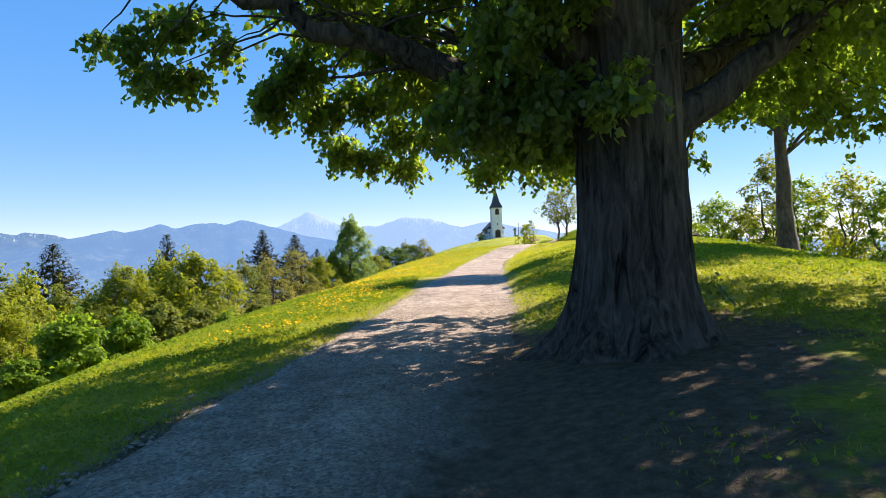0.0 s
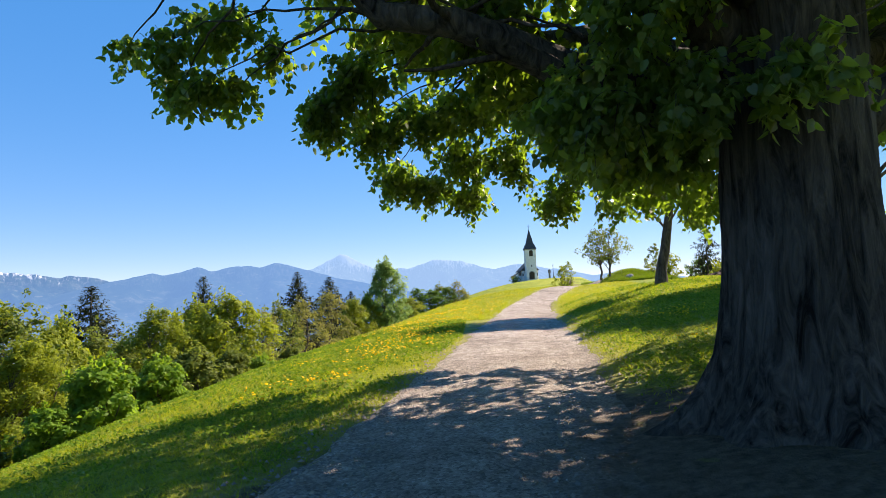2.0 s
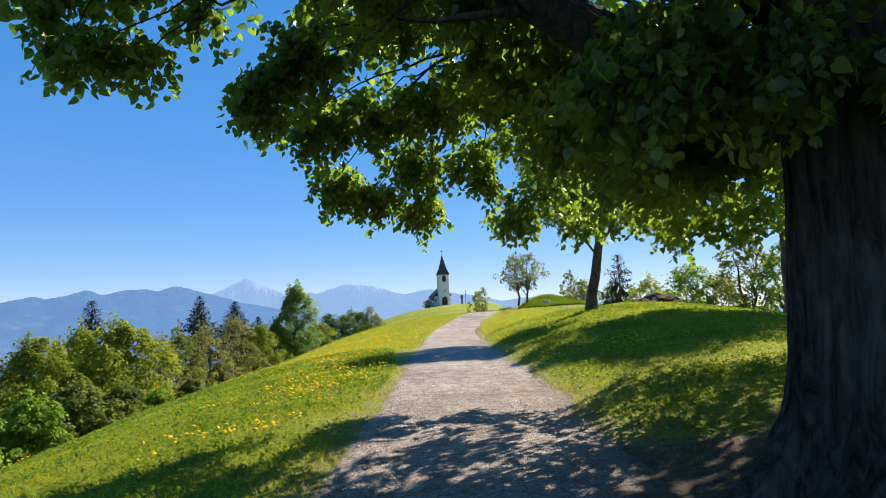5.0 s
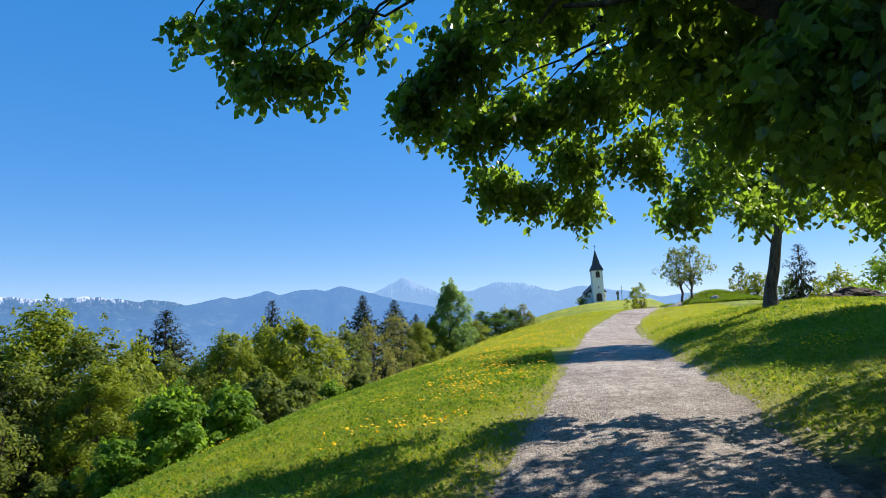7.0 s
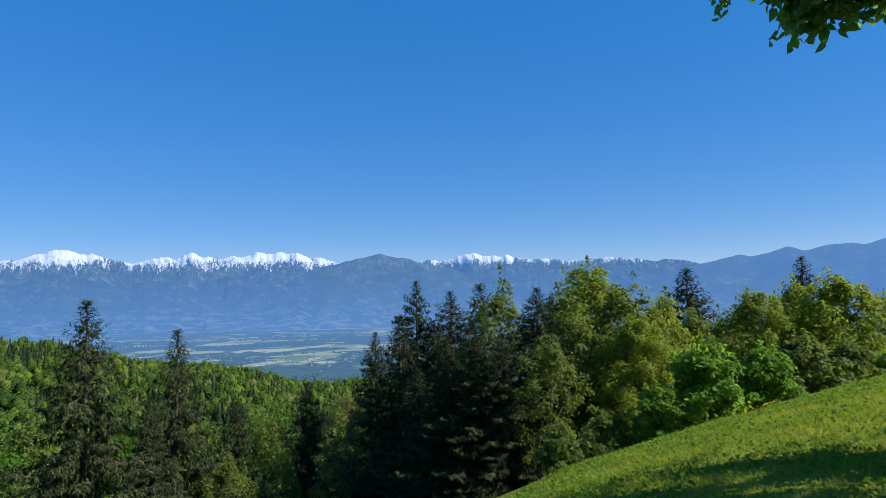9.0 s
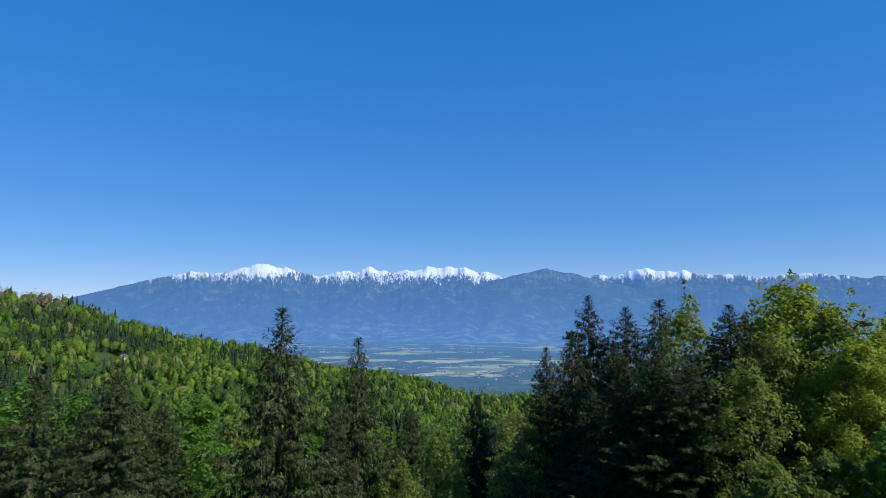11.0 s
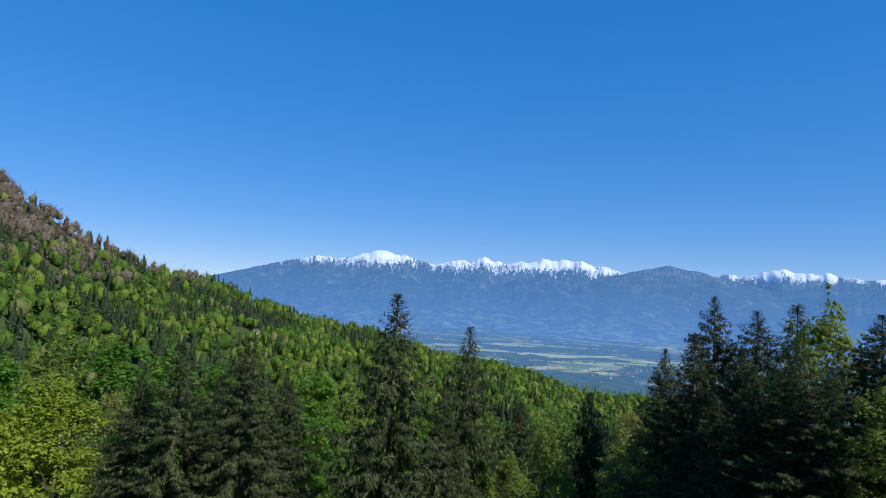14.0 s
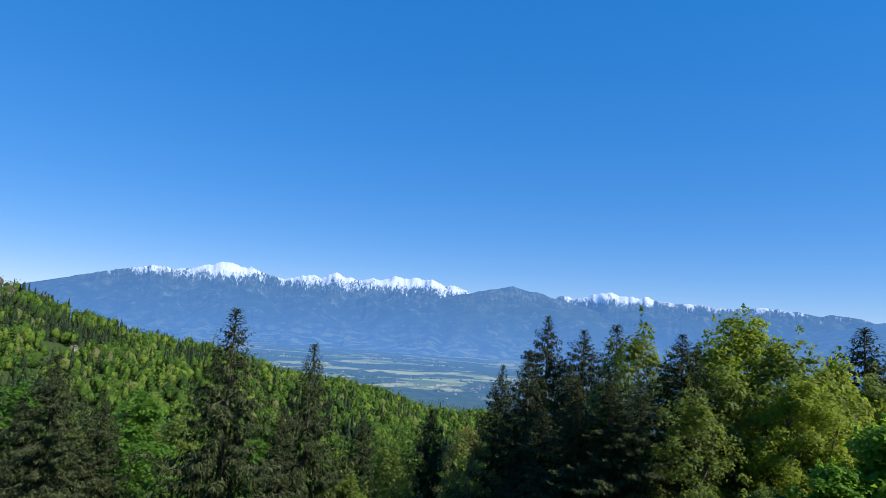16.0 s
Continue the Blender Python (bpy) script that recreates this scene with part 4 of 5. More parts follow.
    u = unit(rng.normal(0, 1, (m, 3)))
    u[:, 2] = np.abs(u[:, 2])
    st = np.array([0, 0, 4.6]) + u * rng.random((m, 1)) ** 0.36 * np.array([7.4, 7.4, 9.5])
    # extra leaves on the sunny side, added to shade the ground
    lush = rng.random(m) < 0.36
    st[lush] = np.stack([rng.uniform(1.5, 8.5, m), rng.uniform(-4.5, 6.0, m), rng.uniform(3.9, 8.5, m)], 1)[lush]
    # unseen leaves behind the view, added to hold off sky light
    rear_shade = rng.random(m) < 0.12
    st[rear_shade] = np.stack([rng.uniform(1.5, 8.0, m), rng.uniform(-10.5, -3.2, m), rng.uniform(6.1, 7.6, m)], 1)[rear_shade]
    px, py = st[:, 0] + TRUNK[0], st[:, 1] + TRUNK[1]
    low_line = 5.0 - zb + 0.42 * np.maximum(-px - 1.2, 0)
    keep = (st[:, 2] > low_line) & ~((py < 4.6) & (st[:, 2] < 6.0)) & ~((np.degrees(np.arctan2(-px - 1.2, py - 3.0)) > 12) & (st[:, 2] < 6.6))
    st, u = st[keep], u[keep]
    a, b = spray_leaves(st, u + rng.normal(0, 0.4, (len(st), 3)), 10, 0.85, 0.145)
    vs.append(a); fs.append(b + n); n += len(a)
    w.make("branchwork", BARK, top, "dark crooked limbs and twigs")
    spare = np.concatenate(single)
    a = spare[290:].reshape(-1, 3)
    k = np.arange(len(spare) - 290)[:, None] * 8
    vs.append(a)
    fs.append(np.concatenate([k + np.array([0, 1, 2, 3, 4]), k + np.array([0, 4, 5, 6, 7])]) + n)
    crown = link_mesh("crown", np.concatenate(vs), np.concatenate(fs), LINDEN_LEAF, False, top, "hanging heart-shaped green leaves")
    # the nearest leaves, each for itself, all on one leaf's mesh
    shape = None
    for q in spare[:290]:
        way, across = q[4] - q[0], q[2] - q[6]
        size = np.linalg.norm(across) / 0.957
        y_ax = way / np.linalg.norm(way)
        x_ax = unit(across - y_ax * (across @ y_ax))
        z_ax = np.cross(x_ax, y_ax)
        if shape is None:
            lv, lf = leaf_quads(np.zeros((1, 3)), np.array([[0.0, 1, 0]]), np.array([[1.0, 0, 0]]), np.ones(1))
            leaf = link_mesh("leaf", lv, lf, SINGLE_LEAF, False, crown)
            shape = leaf.data
        else:
            leaf = new("leaf", shape)
            leaf.parent = crown
        m4 = Matrix.Identity(4)
        for i in range(3):
            m4[i][0], m4[i][1], m4[i][2], m4[i][3] = x_ax[i] * size, y_ax[i] * size, z_ax[i] * size, q[0][i]
        leaf.matrix_local = m4
    return top


big_linden()

# ---- other trees and shrubs on the ridge ----
lindens = "lindens on the ridge"
broadleaf("linden_tree", on_land(6.9, 26.4), 8.4, 2.9, LINDEN_LEAF, 60, 300, 0.12, "young linden with straight dark trunk on the meadow", lindens, 0.40, BARK_THIN, 0.35, seed=3, kink=0.04, girth=1.35)
broadleaf("linden_tree", on_land(13.0, 22.8), 10.2, 4.5, LINDEN_LEAF, 70, 540, 0.13, "linden with thick straight trunk at the crest", lindens, 0.52, BARK_THIN, 0.25, seed=4, kink=0.03, girth=1.7)
hilltop = "small trees on the hilltop"
hx, hy = at_dir(-11.6, 60, 0, 0)
broadleaf("young_tree", on_land(hx, hy), 4.9, 2.2, OLIVE_LEAF, 34, 62, 0.12, "small sparse tree with leaning trunk", hilltop, 0.30, None, 0.1, 0.05, 0.42, seed=5)
hx, hy = at_dir(-10.85, 61, 0, 0)
broadleaf("young_tree", on_land(hx, hy), 5.0, 2.0, OLIVE_LEAF, 34, 62, 0.12, "small sparse tree beside its twin", hilltop, 0.32, None, 0.1, -0.06, 0.42, seed=6)
hedge = "shrubs along the far crest"
for az, d, h, r, mat, lobes, per, name, text, sd in (
        (-9.3, 100, 5.9, 1.7, MAPLE_LEAF, 24, 60, "shrub", "pale half-bare bush beside the road", 11), (-8.7, 102, 5.5, 1.7, MAPLE_LEAF, 24, 70, "shrub", "yellow-green bush by the road", 12),
        (-17.4, 62, 3.6, 1.2, OLIVE_LEAF, 18, 36, "sapling", "thin sapling with few leaves", 13), (-18.6, 60, 2.4, 1.8, MAPLE_LEAF, 20, 60, "shrub", "low yellow-green bush on the hilltop", 14),
        (-24.4, 44, 2.8, 2.0, MAPLE_LEAF, 26, 60, "shrub", "light green bush behind the crest", 15), (-27.8, 40, 3.5, 2.4, SHRUB_LEAF, 36, 70, "shrub", "round bright green bush behind the crest", 16),
        (-30.2, 40, 2.8, 2.0, MAPLE_LEAF, 26, 60, "shrub", "yellow-green bush behind the crest", 17), (-32.2, 38, 5.6, 2.4, OLIVE_LEAF, 34, 80, "broadleaf_tree", "dark twin-stemmed tree behind the crest", 18),
        (-35.0, 36, 4.0, 2.4, SHRUB_LEAF, 30, 80, "shrub", "green bush behind the crest", 19), (-38.5, 34, 4.0, 2.6, MAPLE_LEAF, 30, 80, "shrub", "yellow-green bush behind the crest", 20),
        (-42.0, 32, 3.4, 2.4, BEECH_LEAF, 28, 80, "shrub", "green bush on the far slope", 21), (-4.1, 200, 2.2, 2.6, OLIVE_LEAF, 24, 50, "shrub", "low dark shrub on the bank below the church", 23), (-21.0, 70, 3.2, 2.0, BEECH_LEAF, 24, 60, "shrub", "green bush beside a spruce", 22)):
    hx, hy = at_dir(az, d, -1.32, 3.0)
    gz = float(land(hx, hy))
    lift = max(0.0, 1.0 - gz) if d < 45 else 0.0
    broadleaf(name, (hx, hy, gz - 0.1), h + lift, r, mat, lobes, int(per * 1.8), 0.13, text, hedge, 0.04, None, 0.05, 0.0, 0.42, 2, sd)
hx, hy = at_dir(-21.9, 58, -1.32, 3.0)
spruce("spruce", on_land(hx, hy), 6.9 - float(land(hx, hy)) + 0.1, 2.2, "small dark spruce on the hilltop", hilltop, 1.2, 31)


def soil_heap(x, y, rx, ry, h):
    bm = bmesh.new()
    bmesh.ops.create_icosphere(bm, subdivisions=5, radius=1)
    z0 = float(land(x, y))
    for v in bm.verts:
        k = 1 + 0.20 * noise.noise(v.co * 2.2) + 0.10 * noise.noise(v.co * 6.0) + 0.05 * noise.noise(v.co * 15.0)
        v.co = Vector((v.co.x * rx * k, v.co.y * ry * k, max(v.co.z, -0.3) * h * k))
    me = bpy.data.meshes.new("soil_mound")
    bm.to_mesh(me)
    bm.free()
    me.materials.append(SOIL)
    ob = new("soil_mound", me)
    ob.location = (x, y, z0)
    return tagged(ob, "low heap of dark bare soil on the meadow", "soil heap")


hx, hy = at_dir(-25.1, 30, -1.32, 3.0)
soil_heap(hx, hy, 1.25, 0.9, 0.55)

# ---- church on the hilltop ----
PLASTER = rough_mat("white_plaster", (0.60, 0.60, 0.59), (0.79, 0.79, 0.79), 0.8, 0.9, 0.01)
SLATE = rough_mat("dark_roof_shingle", (0.035, 0.038, 0.045), (0.075, 0.078, 0.085), 2.0, 0.7, 0.02)
STONE = rough_mat("grey_stone", (0.16, 0.15, 0.14), (0.34, 0.33, 0.31), 1.5, 0.9, 0.03)
DOOR_WOOD = rough_mat("dark_oak_door", (0.03, 0.02, 0.015), (0.07, 0.05, 0.035), 3.0, 0.7, 0.01)
IRON = rough_mat("dark_iron", (0.02, 0.02, 0.02), (0.05, 0.05, 0.05), 5.0, 0.5, 0.003)


def part(name, bm, mat, parent, label=""):
    me = bpy.data.meshes.new(name)
    bm.to_mesh(me)
    bm.free()
    me.materials.append(mat)
    ob = new(name, me)
    ob.parent = parent
    if label:
        ob["label"] = label
    return ob


def box_bm(x0, x1, y0, y1, z0, z1, bevel=0.0):
    bm = bmesh.new()
    bmesh.ops.create_cube(bm, size=1)
    for v in bm.verts:
        v.co = ((x0 + x1) / 2 + v.co.x * (x1 - x0), (y0 + y1) / 2 + v.co.y * (y1 - y0), (z0 + z1) / 2 + v.co.z * (z1 - z0))
    if bevel:
        bmesh.ops.bevel(bm, geom=bm.edges[:], offset=bevel, segments=1, affect="EDGES")
    return bm


def solid(verts, faces):
    bm = bmesh.new()
    vs = [bm.verts.new(v) for v in verts]
    for f in faces:
        bm.faces.new([vs[i] for i in f])
    bmesh.ops.recalc_face_normals(bm, faces=bm.faces)
    return bm


def gable_bm(x0, x1, y0, y1, z0, h, over=0.3):
    xm = (x0 + x1) / 2
    a, b, c, d = x0 - over, x1 + over, y0 - over, y1 + over
    return solid([(a, c, z0), (b, c, z0), (xm, c, z0 + h), (a, d, z0), (b, d, z0), (xm, d, z0 + h),
                  (a, c, z0 - 0.15), (b, c, z0 - 0.15), (a, d, z0 - 0.15), (b, d, z0 - 0.15)],
                 [(0, 2, 1, 7, 6), (3, 8, 9, 4, 5), (0, 3, 5, 2), (1, 2, 5, 4), (6, 8, 3, 0), (1, 4, 9, 7), (6, 7, 9, 8)])


def arch_bm(xc, y0, y1, z0, w, h):
    bm = bmesh.new()
    pts = [(xc - w / 2, z0), (xc + w / 2, z0)] + [(xc + w / 2 * math.cos(a), z0 + h - w / 2 + w / 2 * math.sin(a)) for a in np.linspace(0, math.pi, 9)]
    f = bm.faces.new([bm.verts.new((px, y0, pz)) for px, pz in pts])
    r = bmesh.ops.extrude_face_region(bm, geom=[f])
    for e in r["geom"]:
        if isinstance(e, bmesh.types.BMVert):
            e.co.y = y1
    bmesh.ops.recalc_face_normals(bm, faces=bm.faces)
    return bm


def church():
    d = 205.0
    x, y = at_dir(-5.15, d, 0, 0)
    top = thing("church", (x, y, 6.5), "small white church with slender tower and dark pointed spire", "church")
    top.rotation_euler[2] = radians(4)
    t = 1.72
    part("tower", box_bm(-t, t, -t, t, -1.5, 10.2, 0.05), PLASTER, top)
    part("spire", solid([(-t - .28, -t - .28, 10.0), (t + .28, -t - .28, 10.0), (t + .28, t + .28, 10.0), (-t - .28, t + .28, 10.0),
                         (-1.12, -1.12, 12.0), (1.12, -1.12, 12.0), (1.12, 1.12, 12.0), (-1.12, 1.12, 12.0), (0, 0, 16.8)],
                        [(3, 2, 1, 0), (0, 1, 5, 4), (1, 2, 6, 5), (2, 3, 7, 6), (3, 0, 4, 7), (4, 5, 8), (5, 6, 8), (6, 7, 8), (7, 4, 8)]), SLATE, top, "dark shingled spire")
    part("cornice", box_bm(-t - .15, t + .15, -t - .15, t + .15, 9.7, 10.0, 0.05), STONE, top)
    part("nave", box_bm(-2.8, 2.8, t, 14, -1.5, 3.1, 0.05), PLASTER, top)
    part("nave_roof", gable_bm(-2.8, 2.8, t, 14, 3.1, 3.0), SLATE, top, "steep dark nave roof")
    part("side_chapel", box_bm(-5.2, -2.8, 2.6, 8.5, -1.8, 1.4, 0.05), PLASTER, top)
    part("chapel_roof", solid([(-5.6, 2.3, 1.3), (-2.75, 2.3, 3.0), (-2.75, 8.8, 3.0), (-5.6, 8.8, 1.3), (-5.6, 2.3, 1.1), (-2.75, 2.3, 2.8), (-2.75, 8.8, 2.8), (-5.6, 8.8, 1.1)],
                              [(0, 1, 2, 3), (7, 6, 5, 4), (0, 4, 5, 1), (1, 5, 6, 2), (2, 6, 7, 3), (3, 7, 4, 0)]), SLATE, top)
    door = part("door", arch_bm(0.1, -t - 0.03, -t + 0.1, -0.1, 1.5, 2.5), DOOR_WOOD, top, "dark arched door")
    part("door_frame", arch_bm(0.1, -t - 0.015, -t + 0.1, -0.1, 1.95, 2.8), STONE, door, "grey stone door surround")
    for zc, wv, hv in ((7.6, 1.1, 1.9),):
        win = part("window", arch_bm(0.1, -t - 0.02, -t + 0.1, zc, wv, hv), DOOR_WOOD, top, "dark louvred belfry window")
        part("window_frame", arch_bm(0.1, -t - 0.01, -t + 0.1, zc - 0.1, wv + 0.3, hv + 0.25), STONE, win, "grey stone window surround")
    part("niche", arch_bm(0.1, -t - 0.02, -t + 0.1, 4.1, 0.4, 0.6), DOOR_WOOD, top)
    for sx in (-2.35, 2.35):
        part("nave_window", arch_bm(sx, t - 0.03, t + 0.1, 1.2, 0.4, 0.9), DOOR_WOOD, top)
    bm = box_bm(-0.04, 0.04, -0.04, 0.04, 16.6, 18.3)
    part("cross_post", bm, IRON, top)
    part("cross_bar", box_bm(-0.4, 0.4, -0.04, 0.04, 17.7, 17.8), IRON, top)
    return top


church()



def boulder(x, y, r):
    bm = bmesh.new()
    bmesh.ops.create_icosphere(bm, subdivisions=3, radius=1)
    for v in bm.verts:
        k = 1 + 0.22 * noise.noise(v.co * 1.6) + 0.08 * noise.noise(v.co * 5.0)
        v.co = Vector((v.co.x * r * 1.1 * k, v.co.y * r * k, v.co.z * r * 0.85 * k))
    me = bpy.data.meshes.new("boulder")
    bm.to_mesh(me)
    bm.free()
    me.materials.append(STONE)
    ob = new("boulder", me)
    ob.location = (x, y, float(land(x, y)) + r * 0.15)
    return tagged(ob, "rough grey boulder beside the twin trees", "boulder")


hx, hy = at_dir(-13.3, 58, 0, 0)
boulder(hx, hy, 0.36)


def wayside_pillar():
    x, y = at_dir(-6.85, 200, 0, 0)
    top = thing("wayside_pillar", (x, y, float(land(x, y)) - 0.2), "small grey stone pillar near the church", "pillar")
    part("shaft", box_bm(-0.28, 0.28, -0.28, 0.28, 0, 2.0, 0.04), STONE, top)
    part("head", box_bm(-0.42, 0.42, -0.42, 0.42, 2.0, 2.7, 0.06), STONE, top)
    part("cap", solid([(-.5, -.5, 2.7), (.5, -.5, 2.7), (.5, .5, 2.7), (-.5, .5, 2.7), (0, 0, 3.2)], [(3, 2, 1, 0), (0, 1, 4), (1, 2, 4), (2, 3, 4), (3, 0, 4)]), SLATE, top)
    return top


wayside_pillar()


def lamp_pole():
    x, y = at_dir(-7.2, 200, 0, 0)
    top = thing("pole", (x, y, float(land(x, y)) - 0.2), "thin dark metal pole near the church", "pole")
    bm = bmesh.new()
    bmesh.ops.create_cone(bm, segments=8, radius1=0.09, radius2=0.05, depth=4.4, cap_ends=True, matrix=Matrix.Translation((0, 0, 2.2)))
    part("shaft", bm, IRON, top)
    bm = bmesh.new()
    bmesh.ops.create_uvsphere(bm, u_segments=10, v_segments=6, radius=0.14, matrix=Matrix.Translation((0, 0, 4.45)))
    part("finial", bm, IRON, top)
    return top


lamp_pole()

# ---- woods below the meadow ----
spruces = "spruces below the meadow"
woods = "broadleaf trees below the meadow"
SPRUCE_LABEL = "tall dark green spruce with drooping boughs"


def first_spruce(az, d, el, slope, label, seed, dense=1.0, spray=1.0):
    x, y = at_dir(az, d)
    h = tall(az, d, el)
    return spruce("spruce", on_land(x, y), h, slope * h, label, spruces, dense, seed, spray), h


GROWN = {"a": first_spruce(85.2, 33, 0.45, 0.30, "tall full spruce with drooping boughs", 41),
         "b": first_spruce(24.2, 62, 2.65, 0.32, SPRUCE_LABEL, 42, 1.1),
         "c": first_spruce(57.4, 58, 1.6, 0.31, SPRUCE_LABEL, 43, 0.95),
         "d": first_spruce(16.1, 96, 2.85, 0.37, SPRUCE_LABEL, 44, 0.85, 1.3)}
# direction, distance, elevation of the tip, width, which growth
SPRUCES_NEAR = [
    (78.4, 45, -2.2, 0.85, "a"), (97.9, 33, -3.9, 1.1, "c"), (103.2, 34, -4.7, 1.1, "a"), (61.3, 50, -3.0, 0.9, "c"), (54.2, 56, 0.6, 1.25, "c"), (51.4, 52, 1.2, 1.2, "a"),
    (46.2, 37, 0.8, 1.3, "c"), (33.0, 60, 2.0, 1.5, "b"), (35.0, 80, -0.4, 1.2, "d"), (13.2, 100, 2.3, 1.25, "d"), (49.5, 33, -3.4, 1.1, "a"), (52.0, 34, -3.0, 1.1, "c"),
]
SPRUCES_BEYOND = [
    (54.8, 35, -3.8, 1.1, "a"), (11.2, 104, 0.9, 1.0, "d"), (67.5, 62, -7.4, 0.9, "d"), (73.5, 62, -8.6, 0.9, "d"), (59.0, 46, -1.6, 1.1, "a"), (55.5, 44, -2.6, 1.2, "c"),
    (100.0, 45, -7.5, 0.9, "d"), (107.5, 60, -10, 0.9, "d"), (57.5, 40, -6.5, 1.2, "c"), (94.5, 36, -6.5, 0.8, "c"), (80.5, 37, -7.5, 0.7, "c"), (106.0, 37, -7.0, 1.0, "c"),
]
for az, d, el, wide, kind in SPRUCES_NEAR + SPRUCES_BEYOND:
    src, h0 = GROWN[kind]
    tx, ty = at_dir(az, d)
    k = max(0.3, tall(az, d, el) / h0)
    again(src, tx, ty, (k ** 0.8 * wide, k), az * 0.7)


def first_tree(name, az, d, el, rad, leaf, lobes, per, size, label, seed, low=0.10, droop=0.1, ball=0.36, stems=1):
    x, y = at_dir(az, d)
    h = tall(az, d, el)
    return broadleaf(name, on_land(x, y), h, rad, leaf, lobes, per, size, label, woods, low, None, droop, 0.0, ball, stems, seed), h


GROWN = {"m": first_tree("maple_tree", 41.0, 42, 2.9, 5.0, MAPLE_LEAF, 90, 330, 0.16, "tall yellow-green maple in young leaf", 51, stems=2),
         "o": first_tree("broadleaf_tree", 22.0, 46, 0.9, 4.4, MAPLE_LEAF, 76, 230, 0.17, "round yellow-green tree in young leaf", 52),
         "t": first_tree("bronze_tree", 13.0, 78, 1.2, 4.2, BRONZE_LEAF, 64, 150, 0.15, "thinly leafed bronze-green tree", 53, 0.06, 0.0),
         "e": first_tree("beech_tree", 92.0, 42, -6.6, 4.0, BEECH_LEAF, 64, 220, 0.18, "fresh green beech among the spruces", 54),
         "v": first_tree("broadleaf_tree", 38.0, 40, 1.0, 4.4, OLIVE_LEAF, 70, 150, 0.17, "olive-green tree at the wood's edge", 55, 0.05, 0.05),
         "b": first_tree("birch_tree", 7.9, 90, 3.85, 3.6, BIRCH_LEAF, 90, 330, 0.17, "pale green birch with drooping twigs", 56, 0.08, 0.35, 0.44)}
BROADLEAF_EDGE = [
    (49.6, 41, 1.75, 0.9, "v"), (35.3, 43, -0.7, 0.9, "o"), (30.5, 52, -1.8, 1.0, "v"), (27.8, 44, 0.2, 1.0, "m"), (25.0, 50, 0.3, 0.9, "o"), (19.0, 58, -0.2, 0.9, "t"),
    (17.6, 60, 0.4, 0.9, "v"), (15.5, 70, 0.6, 1.0, "t"), (37.5, 36, -2.0, 1.0, "m"), (44.0, 44, 1.4, 0.9, "v"), (2.8, 130, 1.3, 1.6, "v"), (1.2, 125, 1.6, 1.0, "t"),
    (5.0, 120, 1.0, 1.7, "e"), (3.7, 121, 0.8, 2.0, "e"), (2.1, 124, 1.0, 1.8, "e"), (0.7, 127, 0.8, 1.2, "v"), (6.0, 112, 0.2, 1.6, "m"), (112.0, 40, -7.2, 1.2, "m"), (117.5, 38, -9, 1.2, "o"), (71.0, 50, -9.6, 0.9, "v"),
]
BROADLEAF_BELOW = [
    (108.0, 48, -8.0, 1.0, "t"), (89.0, 52, -7.6, 0.9, "v"), (82.0, 55, -8.5, 1.0, "e"), (64.0, 45, -8.0, 0.9, "t"), (121.0, 45, -7.5, 1.1, "e"), (75.0, 46, -12.0, 0.9, "v"),
    (126, 40, -7, 1.2, "m"), (108.3, 88, -4.6, 1.9, "e"), (104.5, 95, -5.2, 1.7, "e"), (112.5, 92, -4.4, 1.5, "v"), (100.5, 100, -6.0, 1.5, "e"), (116.5, 80, -5.6, 1.6, "e"), (11.0, 84, 0.3, 0.9, "m"), (9.8, 88, 0.4, 0.8, "o"), (32.5, 46, -1.2, 1.0, "v"), (28.5, 62, -1.0, 1.0, "v"), (22.5, 70, -0.3, 1.0, "v"),
    (42.5, 38, -1.5, 1.0, "v"), (45.5, 33, -3.5, 0.9, "v"), (95.5, 48, -8.0, 1.0, "v"),
]
for az, d, el, wide, kind in BROADLEAF_EDGE + BROADLEAF_BELOW:
    src, h0 = GROWN[kind]
    tx, ty = at_dir(az, d)
    k = max(0.3, tall(az, d, el) / h0)
    again(src, tx, ty, (k ** 0.6 * wide * 0.86, k), az * 1.3)
edge = "shrubs at the meadow edge"
tx, ty = at_dir(32.0, 22)
shrub = broadleaf("shrub", on_land(tx, ty), 2.9, 1.7, SHRUB_LEAF, 36, 260, 0.12, "fresh green shrub at the edge of the woods", edge, 0.02, None, 0.15, 0.0, 0.42, 3, 61)
tx, ty = at_dir(24.5, 29)
shrub_b = broadleaf("shrub", on_land(tx, ty), 3.0, 1.8, OLIVE_LEAF, 36, 260, 0.12, "dull green shrub at the edge of the woods", edge, 0.02, None, 0.15, 0.0, 0.42, 3, 62)
for az, d, k, src in ((27.6, 25, 0.85, shrub), (36.0, 21, 0.7, shrub), (21.5, 31, 0.8, shrub_b), (40.5, 21, 0.6, shrub_b), (19.0, 36, 0.7, shrub), (44.5, 20, 0.6, shrub_b), (16.5, 44, 0.8, shrub_b)):
    tx, ty = at_dir(az, d)
    again(src, tx, ty, (k, k), az)


# ---- a house in a clearing on the mountainside ----
def slope_distance(az, el):
    """How far off the mountainside is first met in a direction."""
    for r in np.arange(200, 900, 2.0):
        x, y = at_dir(az, r)
        if float(land(x, y)) > 1.65 + r * math.tan(radians(el)):
            return float(r)
    return 840.0


HOUSE = (97.8, slope_distance(97.8, -3.9))


